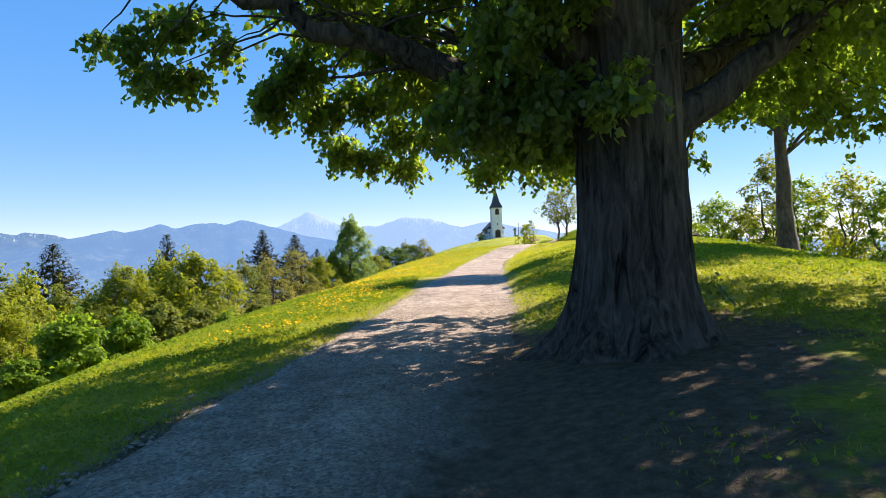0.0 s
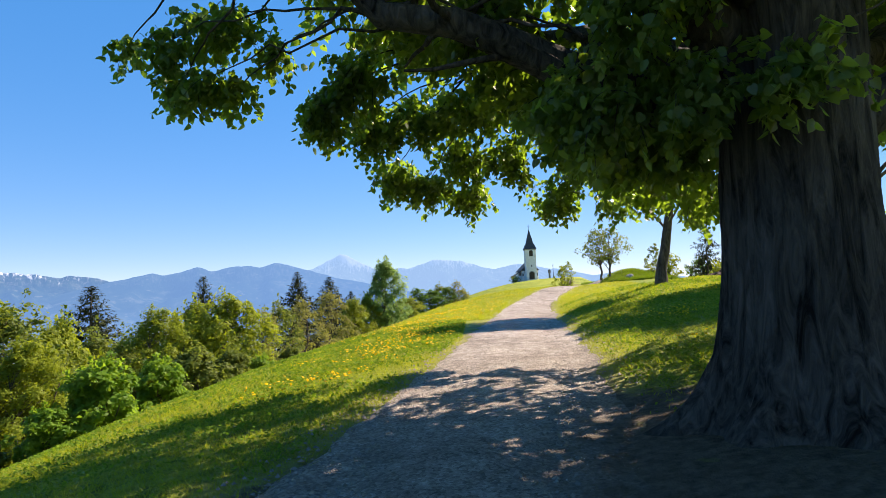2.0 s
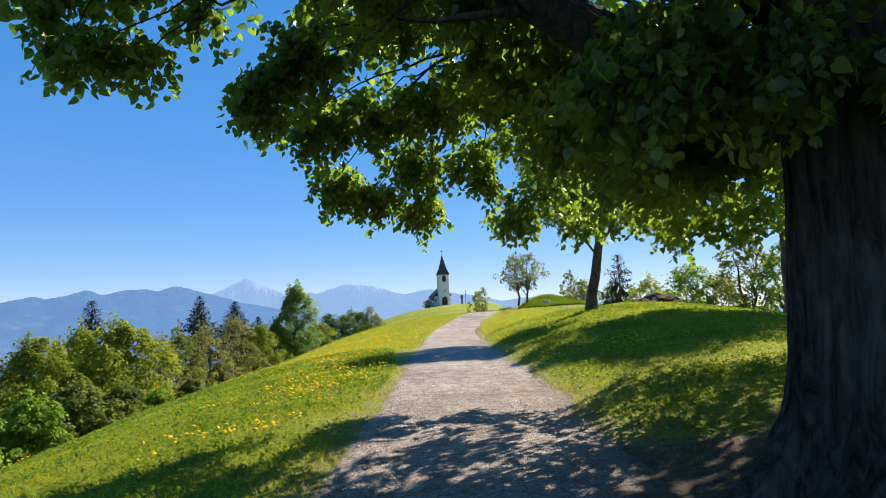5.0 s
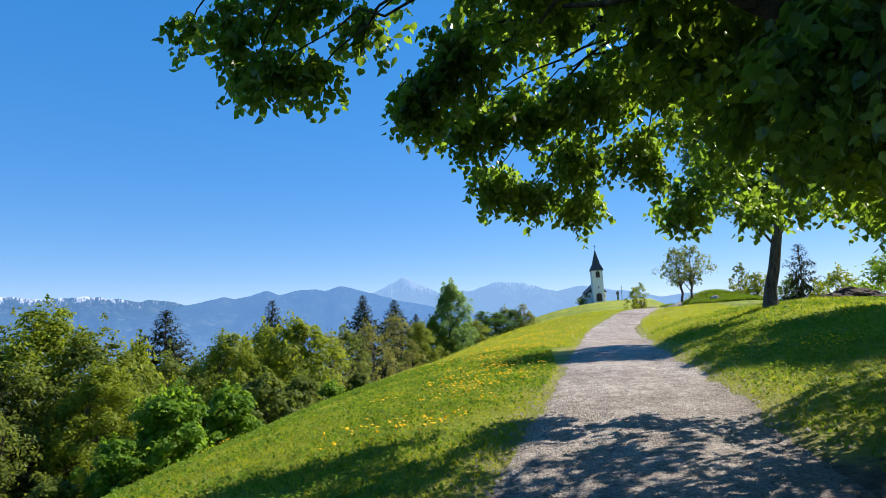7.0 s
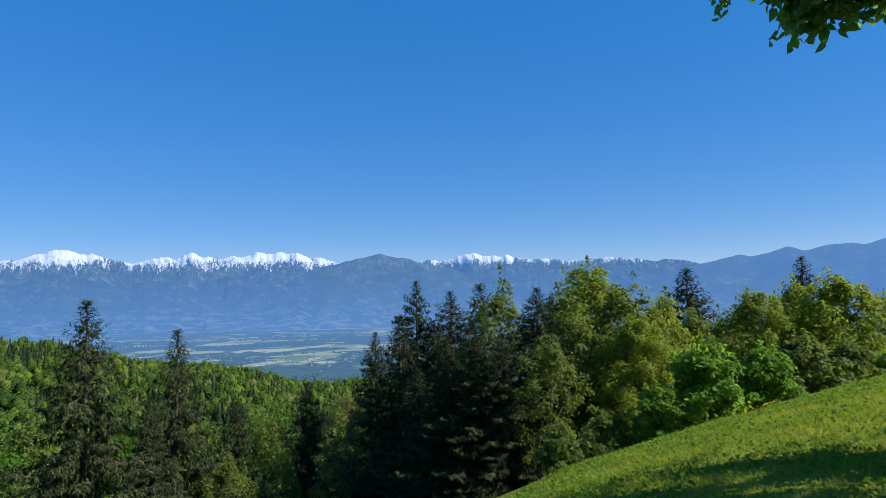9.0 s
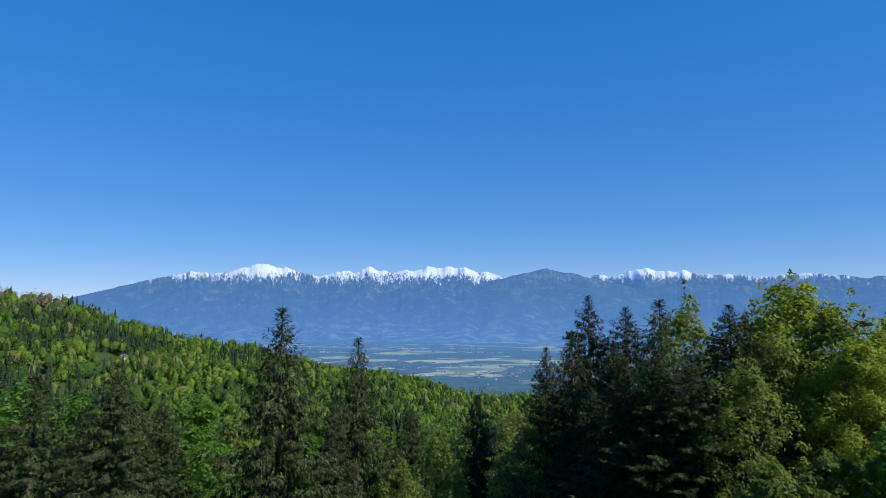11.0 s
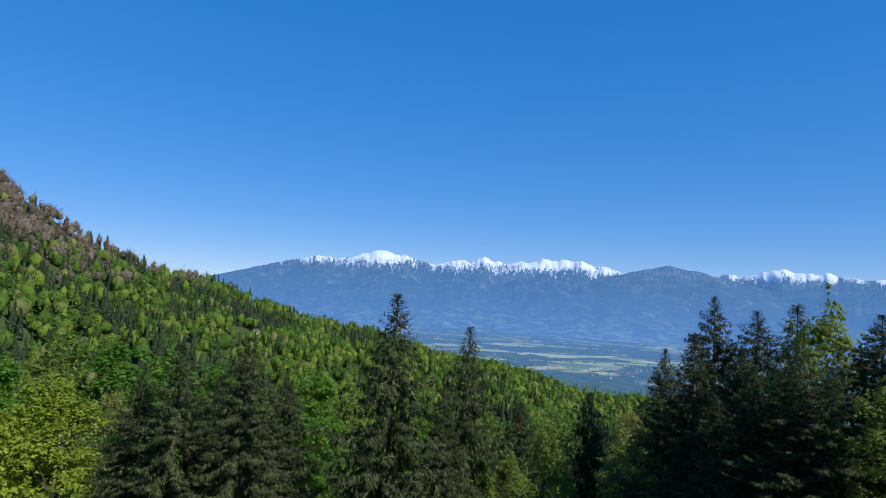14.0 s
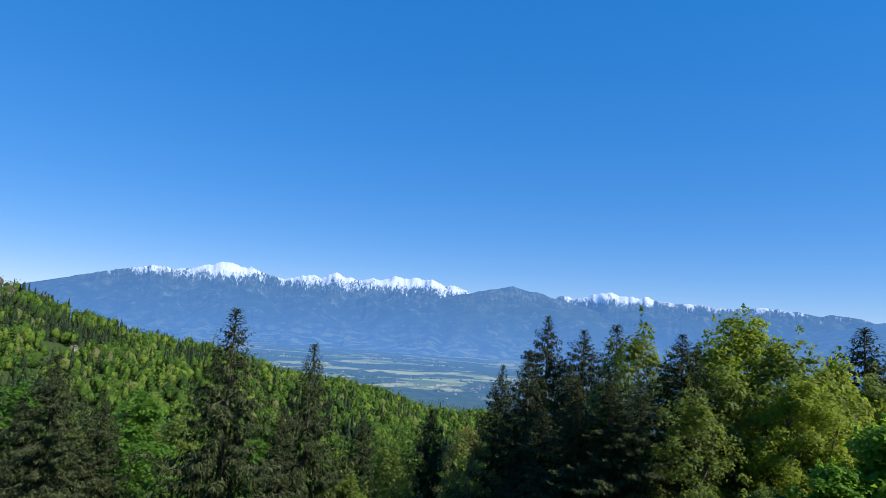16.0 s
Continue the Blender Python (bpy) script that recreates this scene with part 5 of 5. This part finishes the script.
def hill_house():
    x, y = at_dir(*HOUSE)
    top = thing("house", (x, y, float(land(x, y)) + 0.8), "small pale house with brown roof among the trees", "house")
    top.rotation_euler[2] = radians(35)
    part("wall", box_bm(-3.2, 3.2, -2.6, 2.6, -6, 2.8, 0.04), OLD_WALL, top)
    part("roof", gable_bm(-3.2, 3.2, -2.6, 2.6, 2.8, 2.4, 0.5), HOUSE_ROOF, top)
    for px in (-2.0, 0.0, 2.0):
        part("window", box_bm(px - 0.4, px + 0.4, -2.64, -2.55, 0.8, 2.0), DOOR_WOOD, top)
    for py in (-1.5, 1.5):
        part("window", box_bm(3.15, 3.24, py - 0.4, py + 0.4, 0.8, 2.0), DOOR_WOOD, top)
    part("chimney", box_bm(0.8, 1.3, 0.4, 0.9, 3.6, 5.6, 0.04), STONE, top)
    return top


HOUSE_ROOF = rough_mat("red_brown_roof", (0.10, 0.085, 0.085), (0.22, 0.16, 0.14), 0.02, 0.9, 0.01)
OLD_WALL = rough_mat("weathered_plaster", (0.30, 0.28, 0.25), (0.46, 0.44, 0.40), 0.6, 0.9, 0.01)
hill_house()


# ---- wooded mountainside and valley woods: past counting ----
def far_forest():
    g = np.random.default_rng(71)
    n = 19500
    az = g.uniform(52, 126, n)
    r = np.sqrt(g.uniform(150 ** 2, 1150 ** 2, n))
    x, y = -r * np.sin(np.radians(az)), r * np.cos(np.radians(az))
    z = land(x, y)
    z = np.where(r > 860, -120.0, z)
    patch = 0.8 * waves(x, y, 60, 2.2) + 0.6 * waves(x, y, 24, 4.1) + g.normal(0, 0.26, n) + 0.3 * np.exp(-((z + 22) / 22) ** 2) - 0.3 * (z < -60)
    high = (z > -45) & (g.random(n) < np.clip((z + 12) / 50, 0, 0.95))
    keep = g.random(n) < np.where(r > 870, 0.0, np.where(r < 380, 0.60, 0.50))
    clearing = (np.abs(az - 113.5) < 0.8) & (np.abs(r - 330) < 28)
    keep &= ~clearing
    keep &= ~((np.abs(az - HOUSE[0]) < 1.1) & (r > HOUSE[1] - 26) & (r < HOUSE[1] + 7))
    kinds = {"spruce": keep & ~high & (patch > 0.30), "leaf": keep & ~high & (patch <= 0.30), "bare": keep & high}
    kinds["spruce"] |= keep & high & (patch > 0.40)
    kinds["bare"] &= ~kinds["spruce"]
    # broadleaf crowns: lumpy domes with a ragged leafy fringe
    balls = {}
    for k in (1, 2):
        bm = bmesh.new()
        bmesh.ops.create_icosphere(bm, subdivisions=k, radius=1)
        balls[k] = (np.array([v.co[:] for v in bm.verts]), np.array([[v.index for v in f.verts] for f in bm.faces]))
        bm.free()
    for kind, mat, fringe, label in (("leaf", FOREST_CROWN, FOREST_LEAF, "fresh green broadleaf forest on the mountainside"), ("bare", BARE_CROWN, FOREST_BARE, "brown still leafless forest high on the slope")):
        vs, fs, tone, n0, ls = [], [], [], 0, []
        for r0, r1, k, q in ((0, 360, 2, 420), (360, 2000, 1, 36)):
            pick = kinds[kind] & (r >= r0) & (r < r1)
            c = np.stack([x, y, z], 1)[pick]
            m = len(c)
            bv, bf = balls[k]
            R, H = 2.6 + 5.2 * g.random((m, 1, 1)) ** 1.7, g.uniform(10, 18, (m, 1, 1))
            ph = g.uniform(0, 6.28, (m, 1, 3))

            def place(d):
                lump = 1 + 0.30 * np.sin(d[:, :, :1] * 4.6 + ph[:, :, :1]) * np.cos(d[:, :, 1:2] * 4.2 + ph[:, :, 1:2]) + 0.20 * np.sin(d[:, :, 2:] * 6 + d[:, :, :1] * 4 + ph[:, :, 2:])
                return c[:, None] + d * np.concatenate([R, R, H * 0.30 + R * 0.62], 2) * lump + np.array([0, 0, 1]) * (H * 0.72 - R * 0.5)
            vv = place(np.repeat(bv[None] * ((0.60 if k == 2 else 0.72) if kind == "leaf" else 0.66), m, 0)) + g.normal(0, 0.4, (m, len(bv), 3))
            vs.append(vv.reshape(-1, 3))
            fs.append((bf[None] + n0 + (np.arange(m) * len(bv))[:, None, None]).reshape(-1, 3))
            tone.append(np.repeat(g.random(m), len(bv)))
            n0 += m * len(bv)
            d = unit(g.normal(0, 1, (m, q, 3)))
            d[:, :, 2] = np.abs(d[:, :, 2]) * 1.2 - 0.3
            pos = place(unit(d)) + d * 0.3
            nr = unit(d + g.normal(0, 0.38, d.shape))
            t = unit(np.cross(nr, g.normal(0, 1, d.shape)))
            b = np.cross(nr, t)
            s = g.uniform(0.5, 1.2, (m, q, 1)) * (0.62 if k == 2 else 0.95)
            ls.append(np.stack([pos - t * s, pos + b * s * 0.9, pos + t * s * 0.8 - b * s * 0.5], 2).reshape(-1, 3))
        ob = link_mesh("forest", np.concatenate(vs), np.concatenate(fs), mat, True)
        at = ob.data.attributes.new("tree", "FLOAT", "POINT")
        at.data.foreach_set("value", np.concatenate(tone).astype(np.float32))
        tagged(ob, label, "forest", kind="stuff")
        v = np.concatenate(ls)
        tagged(link_mesh("forest_fringe", v, np.arange(len(v)).reshape(-1, 3), fringe), "ragged outer foliage of the " + label.split(" on ")[0].split(" high")[0], "forest", kind="stuff")
    c = np.stack([x, y, z], 1)[kinds["spruce"]]
    m = len(c)
    H, R = g.uniform(13, 21, (m, 1)), g.uniform(3.0, 4.4, (m, 1))
    tiers, sides = 10, 8
    vs = []
    for k in range(tiers):
        z0 = H * (0.12 + 0.88 * k / tiers)
        z1 = np.minimum(z0 + H * 0.15, H)
        a = np.arange(sides + 1) * 2 * np.pi / sides
        rad = R * (1 - k / tiers * 0.93) * np.where(np.arange(sides + 1) % 2 == 0, 1.0, 0.72) * g.uniform(0.75, 1.2, (m, sides + 1))
        rad[:, -1] = rad[:, 0]
        ring = np.stack([c[:, :1] + rad * np.cos(a + k), c[:, 1:2] + rad * np.sin(a + k), c[:, 2:] + z0 - 0.06 * H * (rad > R * 0.5) + 0 * rad], 2)
        apex = np.stack([c[:, 0], c[:, 1], c[:, 2] + z1[:, 0]], 1)
        tri = np.stack([ring[:, :-1], ring[:, 1:], np.repeat(apex[:, None], sides, 1)], 2)
        vs.append(tri.reshape(-1, 3))
    v = np.concatenate(vs)
    tagged(link_mesh("spruce_forest", v, np.arange(len(v)).reshape(-1, 3), FOREST_SPRUCE), "dark spruces scattered through the mountainside forest", "forest", kind="stuff")


FOREST_LEAF = leaf_mat("forest_leaf", (0.018, 0.042, 0.007), (0.095, 0.165, 0.017), (0.15, 0.24, 0.02), 0.2, 0.1, 0.7, 0.02, 0.85)
FOREST_BARE = leaf_mat("forest_bare_twigs", (0.07, 0.058, 0.042), (0.23, 0.18, 0.13), (0.24, 0.18, 0.12), 0.2, 0.1, 0.8, 0.02, 0.8)
FOREST_SPRUCE = leaf_mat("forest_spruce", (0.012, 0.022, 0.010), (0.034, 0.050, 0.020), (0.04, 0.06, 0.02), 0.1, 0.1, 0.8)
FOREST_CROWN = crown_mat("forest_crown", (0.016, 0.034, 0.007), (0.11, 0.145, 0.018), 0.55, True)
BARE_CROWN = crown_mat("bare_crown", (0.05, 0.042, 0.031), (0.17, 0.135, 0.098), 0.7)
far_forest()

# ---- meadow grass, flowers, stones ----
def grass_blades(name, n, x0, x1, y0, y1, tall0, tall1, mat, label, seed, bias=1.0, keep=None):
    g = np.random.default_rng(seed)
    x, y = g.uniform(x0, x1, n), y0 + (y1 - y0) * g.random(n) ** bias
    s = x - curve1(y, ROAD_X)
    ok = np.abs(s) > road_half(y) - 0.25 + 0.45 * g.random(n)
    bare = np.clip(1.2 - np.hypot(x - 2.1, y - 6.7) / 2.5, 0, 1) + 0.75 * ((s > 0) & (s < 4.4) & (y < 6.5))
    ok &= g.random(n) > bare * 1.15
    if keep is not None:
        ok &= keep(x, y, s)
    x, y = x[ok], y[ok]
    m = len(x)
    z = land(x, y) - 0.01
    d = np.hypot(x + 1.3, y - 3)
    h = g.uniform(tall0, tall1, m) * (0.8 + 0.5 * (waves(x, y, 1.1, 6.0) + 0.5).clip(0, 1))
    wd = (0.0028 + 0.00055 * d) * g.uniform(0.7, 1.4, m)
    a = g.uniform(0, 6.283, m)
    lean = g.normal(0, 0.8, (m, 2)) + np.array([-0.1, -0.1])
    o = np.stack([np.cos(a) * wd, np.sin(a) * wd, 0 * a], 1)
    p = np.stack([x, y, z], 1)
    tip = p + np.stack([lean[:, 0] * h, lean[:, 1] * h, h * 0.95], 1)
    v = np.stack([p - o, p + o, tip], 1).reshape(-1, 3)
    ob = link_mesh(name, v, np.arange(3 * m).reshape(-1, 3), mat)
    return tagged(ob, label, "grass", kind="stuff")


BANK_GRASS = leaf_mat("bank_grass", (0.028, 0.070, 0.008), (0.11, 0.19, 0.018), (0.22, 0.34, 0.015), 0.4, 0.15, 0.6, 0.8, 0.6)
GRASS_BLADE = leaf_mat("grass_blade", (0.056, 0.100, 0.008), (0.30, 0.345, 0.028), (0.49, 0.53, 0.018), 0.5, 0.3, 0.5, 1.6, 0.55)
WEED_LEAF = leaf_mat("meadow_herb_leaf", (0.040, 0.095, 0.010), (0.16, 0.26, 0.026), (0.30, 0.45, 0.02), 0.35, 0.08, 0.8, 1.1, 0.6)
grass_blades("grass", 190000, -10, -1.0, 2.0, 26, 0.025, 0.078, GRASS_BLADE, "lush short meadow grass beside the road", 81, 1.5)
grass_blades("grass", 110000, -16, 12, 25, 64, 0.05, 0.13, GRASS_BLADE, "meadow grass towards the hilltop", 83, 1.3)
grass_blades("grass", 60000, 9.5, 19, 54, 68, 0.12, 0.34, BANK_GRASS, "lush dark grass on a bank by the hilltop trees", 86, 1.0, lambda x, y, s: ((x - 14.3) / 4.2) ** 2 + ((y - 61) / 6.5) ** 2 < 1)
grass_blades("grass", 110000, 1.2, 11, 3.0, 28, 0.025, 0.078, GRASS_BLADE, "meadow grass between the trees", 82, 1.2)


def herbs(n, x0, x1, y0, y1, seed):
    """Clover and rosettes of broad leaves low in the grass, in drifts."""
    g = np.random.default_rng(seed)
    x, y = g.uniform(x0, x1, n), y0 + (y1 - y0) * g.random(n) ** 1.4
    s = x - curve1(y, ROAD_X)
    drift = 0.5 + 0.6 * waves(x, y, 1.2, 8.0) + 0.35 * waves(x, y, 0.35, 9.0)
    bare = np.clip(1.2 - np.hypot(x - 2.1, y - 6.7) / 2.5, 0, 1) + 0.85 * ((s > 0) & (s < 4.4) & (y < 6.5))
    ok = (np.abs(s) > road_half(y) + 0.05) & (g.random(n) < drift) & (g.random(n) > bare)
    x, y = x[ok], y[ok]
    m = len(x)
    d = np.hypot(x + 1.3, y - 3)
    c = np.stack([x, y, land(x, y) + g.uniform(0.015, 0.085, m)], 1)
    nr = unit(np.array([0, 0, 1.0]) + g.normal(0, 0.55, (m, 3)))
    t = unit(np.cross(nr, g.normal(0, 1, (m, 3))))
    b = np.cross(nr, t)
    k = ((0.016 + 0.0010 * d) * g.uniform(0.6, 1.5, m))[:, None]
    v = np.stack([c - t * k, c + b * k * 0.55, c + t * k * 1.1, c - b * k * 0.55], 1).reshape(-1, 3)
    return tagged(link_mesh("meadow_herb", v, np.arange(4 * m).reshape(-1, 4), WEED_LEAF), "low broad leaves of clover and herbs in the grass", "herbs", kind="stuff")


herbs(110000, -10, -1.0, 3.0, 26, 84)
herbs(80000, 1.0, 12, 3.0, 30, 85)


def dandelions():
    g = np.random.default_rng(91)
    pts = []
    for cx, cy, rx, ry, n in ((-3.1, 11.4, 0.7, 0.9, 46), (-3.9, 9.4, 0.35, 0.3, 8), (-3.4, 10.2, 0.5, 0.6, 18), (-2.6, 14.5, 0.7, 1.4, 120), (-2.2, 18.5, 0.9, 2.2, 180), (-1.8, 24, 1.2, 4, 560),
                              (-5.2, 13, 1.8, 3.5, 40), (-1.0, 33, 1.6, 6, 700), (3.4, 16.0, 0.8, 1.2, 110), (4.6, 17.5, 1.4, 2.0, 50), (3.5, 12.5, 1.6, 2.5, 16), (0.5, 43, 2, 5, 330), (-4.6, 20, 2.2, 5, 60)):
        k = max(2, n // 9)
        mid = np.stack([g.normal(cx, rx, k), g.normal(cy, ry, k)], 1)
        pts.append(mid[g.integers(0, k, n)] + g.normal(0, 0.11 + 0.008 * cy, (n, 2)))
    p = np.concatenate(pts)
    s = p[:, 0] - curve1(p[:, 1], ROAD_X)
    p = p[np.abs(s) > road_half(p[:, 1]) + 0.25]
    m = len(p)
    c = np.stack([p[:, 0], p[:, 1], land(p[:, 0], p[:, 1]) + g.uniform(0.10, 0.17, m)], 1)
    r = g.uniform(0.018, 0.030, m)[:, None]
    a = np.arange(8) * np.pi / 4
    nrm = unit(np.array([0, 0, 1.0]) + g.normal(0, 0.35, (m, 3)))
    t = unit(np.cross(nrm, np.array([1.0, 0.2, 0])))
    b = np.cross(nrm, t)
    ring = c[:, None] + r[:, None] * (np.cos(a)[None, :, None] * t[:, None] + np.sin(a)[None, :, None] * b[:, None])
    v = np.concatenate([ring, (c + nrm * 0.012)[:, None]], 1).reshape(-1, 3)
    k = (np.arange(m) * 9)[:, None, None]
    i = np.arange(8)
    f = (k + np.stack([i, (i + 1) % 8, 0 * i + 8], 1)[None]).reshape(-1, 3)
    return tagged(link_mesh("dandelion", v, f, DANDELION), "yellow dandelions in patches over the meadow", "flowers", kind="stuff")


DANDELION = leaf_mat("dandelion_yellow", (0.76, 0.42, 0.003), (0.88, 0.55, 0.006), (0.85, 0.52, 0.01), 0.25, 0.2, 0.6)
dandelions()


# ---- stones on the road ----
def pebbles():
    g = np.random.default_rng(95)
    n = 16000
    y = 1.0 + 22 * g.random(n) ** 1.5
    across = g.normal(0, 0.75, n)
    across = np.where((np.abs(across) > 1.2) | ((across > 0.6) & (y < 9)), g.uniform(-1.0, 0.6, n), across)
    x = curve1(y, ROAD_X) + across * road_half(y)
    r = 0.007 + 0.028 * g.random(n) ** 4
    c = np.stack([x, y, land(x, y) + 0.02], 1)
    base = np.array([[1, 0, 0], [0.3, 0.9, 0.1], [-0.8, 0.5, -0.1], [-0.6, -0.7, 0.1], [0.5, -0.85, 0], [0.1, 0.05, 0.75]])
    v = (c[:, None] + base[None] * r[:, None, None] * g.uniform(0.7, 1.3, (n, 6, 3))).reshape(-1, 3)
    k = (np.arange(n) * 6)[:, None, None]
    i = np.arange(5)
    f = (k + np.stack([i, (i + 1) % 5, 0 * i + 5], 1)[None]).reshape(-1, 3)
    return tagged(link_mesh("pebble", v, f, PEBBLE), "loose grey pebbles strewn over the road", "pebbles", kind="stuff")


PEBBLE = rough_mat("pebble_stone", (0.10, 0.09, 0.078), (0.32, 0.285, 0.25), 25.0, 0.9, 0.004)
pebbles()


# ---- villages in the valley, too small to pick apart ----
def villages():
    g = np.random.default_rng(97)
    walls, roofs = [], []
    for az, r, sa, sr, n in ((66.0, 1290, 2.2, 60, 60), (71.5, 1310, 1.2, 50, 34), (79.0, 1480, 2.0, 90, 40), (75.0, 2300, 4.0, 200, 50), (62.0, 2500, 3.0, 200, 40), (85.0, 2700, 3.0, 250, 40), (52, 2000, 4, 200, 30)):
        a, d = g.normal(az, sa, n), g.normal(r, sr, n)
        x, y = -d * np.sin(np.radians(a)), d * np.cos(np.radians(a))
        for k in range(n):
            w, q, h, t = g.uniform(1.1, 2.0), g.uniform(1.4, 2.6), g.uniform(1.0, 1.7), g.uniform(0, 3.1)
            ct, st = math.cos(t), math.sin(t)
            z = -120.5

            def at(px, py, pz):
                return (x[k] + ct * px - st * py, y[k] + st * px + ct * py, z + pz)
            b = [at(-w, -q, 0), at(w, -q, 0), at(w, q, 0), at(-w, q, 0), at(-w, -q, h), at(w, -q, h), at(w, q, h), at(-w, q, h)]
            walls += [b[i] for i in (0, 1, 5, 4, 1, 2, 6, 5, 2, 3, 7, 6, 3, 0, 4, 7)]
            e, f = at(0, -q, h * 1.9), at(0, q, h * 1.9)
            roofs += [b[4], e, f, b[7], b[5], b[6], f, e]
    wv, rv = np.array(walls), np.array(roofs)
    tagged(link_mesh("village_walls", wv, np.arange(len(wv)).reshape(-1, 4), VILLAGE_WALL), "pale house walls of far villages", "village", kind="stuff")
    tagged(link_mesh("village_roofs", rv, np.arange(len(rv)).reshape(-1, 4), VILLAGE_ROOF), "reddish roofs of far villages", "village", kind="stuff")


# walls and roofs carry a fixed blue glow painted in as haze
VILLAGE_WALL = painted_haze_mat("pale_wall_in_haze", lambda n, l: ramp(n, l, noise_of(n, l, 0.05, 3, 0.6, where(n)), [(0.35, (0.30, 0.30, 0.30)), (0.65, (0.62, 0.60, 0.57))]), 0.5, (0.085, 0.185, 0.36))
VILLAGE_ROOF = painted_haze_mat("red_roof_in_haze", lambda n, l: ramp(n, l, noise_of(n, l, 0.05, 3, 0.6, where(n)), [(0.35, (0.12, 0.09, 0.08)), (0.65, (0.36, 0.15, 0.10))]), 0.45, (0.085, 0.185, 0.36))
villages()


# ---- tree belts and copses on the valley floor: past counting ----
def valley_woods():
    g = np.random.default_rng(99)
    n = 26000
    az = g.uniform(40, 100, n)
    r = 872 + 1500 * g.random(n) ** 1.5
    x, y = -r * np.sin(np.radians(az)), r * np.cos(np.radians(az))
    belt = waves(x, y, 130, 5.1) + 0.7 * waves(x, y, 45, 6.3) + 0.9 * np.clip((1120 - r) / 130, -0.3, 1)
    ok = belt > 0.42
    x, y, r = x[ok], y[ok], r[ok]
    m = len(x)
    H, R = g.uniform(3.5, 6.5, m), g.uniform(1.6, 3.0, m)
    a = np.arange(6) * np.pi / 3
    low = np.stack([x[:, None] + 0.8 * R[:, None] * np.cos(a), y[:, None] + 0.8 * R[:, None] * np.sin(a), np.full((m, 6), -120.5)], 2)
    mid = np.stack([x[:, None] + R[:, None] * g.uniform(0.7, 1.15, (m, 6)) * np.cos(a), y[:, None] + R[:, None] * g.uniform(0.7, 1.15, (m, 6)) * np.sin(a), -120.5 + H[:, None] * g.uniform(0.4, 0.62, (m, 6))], 2)
    tip = np.stack([x, y, -120.5 + H], 1)[:, None]
    v = np.concatenate([low, mid, tip], 1).reshape(-1, 3)
    k = (np.arange(m) * 13)[:, None, None]
    i = np.arange(6)
    j = (i + 1) % 6
    f = np.concatenate([np.stack([i, j, 6 + j], 1), np.stack([i, 6 + j, 6 + i], 1), np.stack([6 + i, 6 + j, 0 * i + 12], 1)])
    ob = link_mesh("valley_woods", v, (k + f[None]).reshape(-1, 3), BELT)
    return tagged(ob, "dark tree belts and copses between the valley fields", "woods", kind="stuff")


# belts get the valley's painted haze, blue emission by distance
BELT = painted_haze_mat("tree_belt_in_haze", lambda n, l: ramp(n, l, noise_of(n, l, 0.08, 4, 0.7, where(n)), [(0.35, (0.016, 0.035, 0.014)), (0.65, (0.06, 0.095, 0.028))]), valley_haze_glow, (0.085, 0.185, 0.36))
valley_woods()
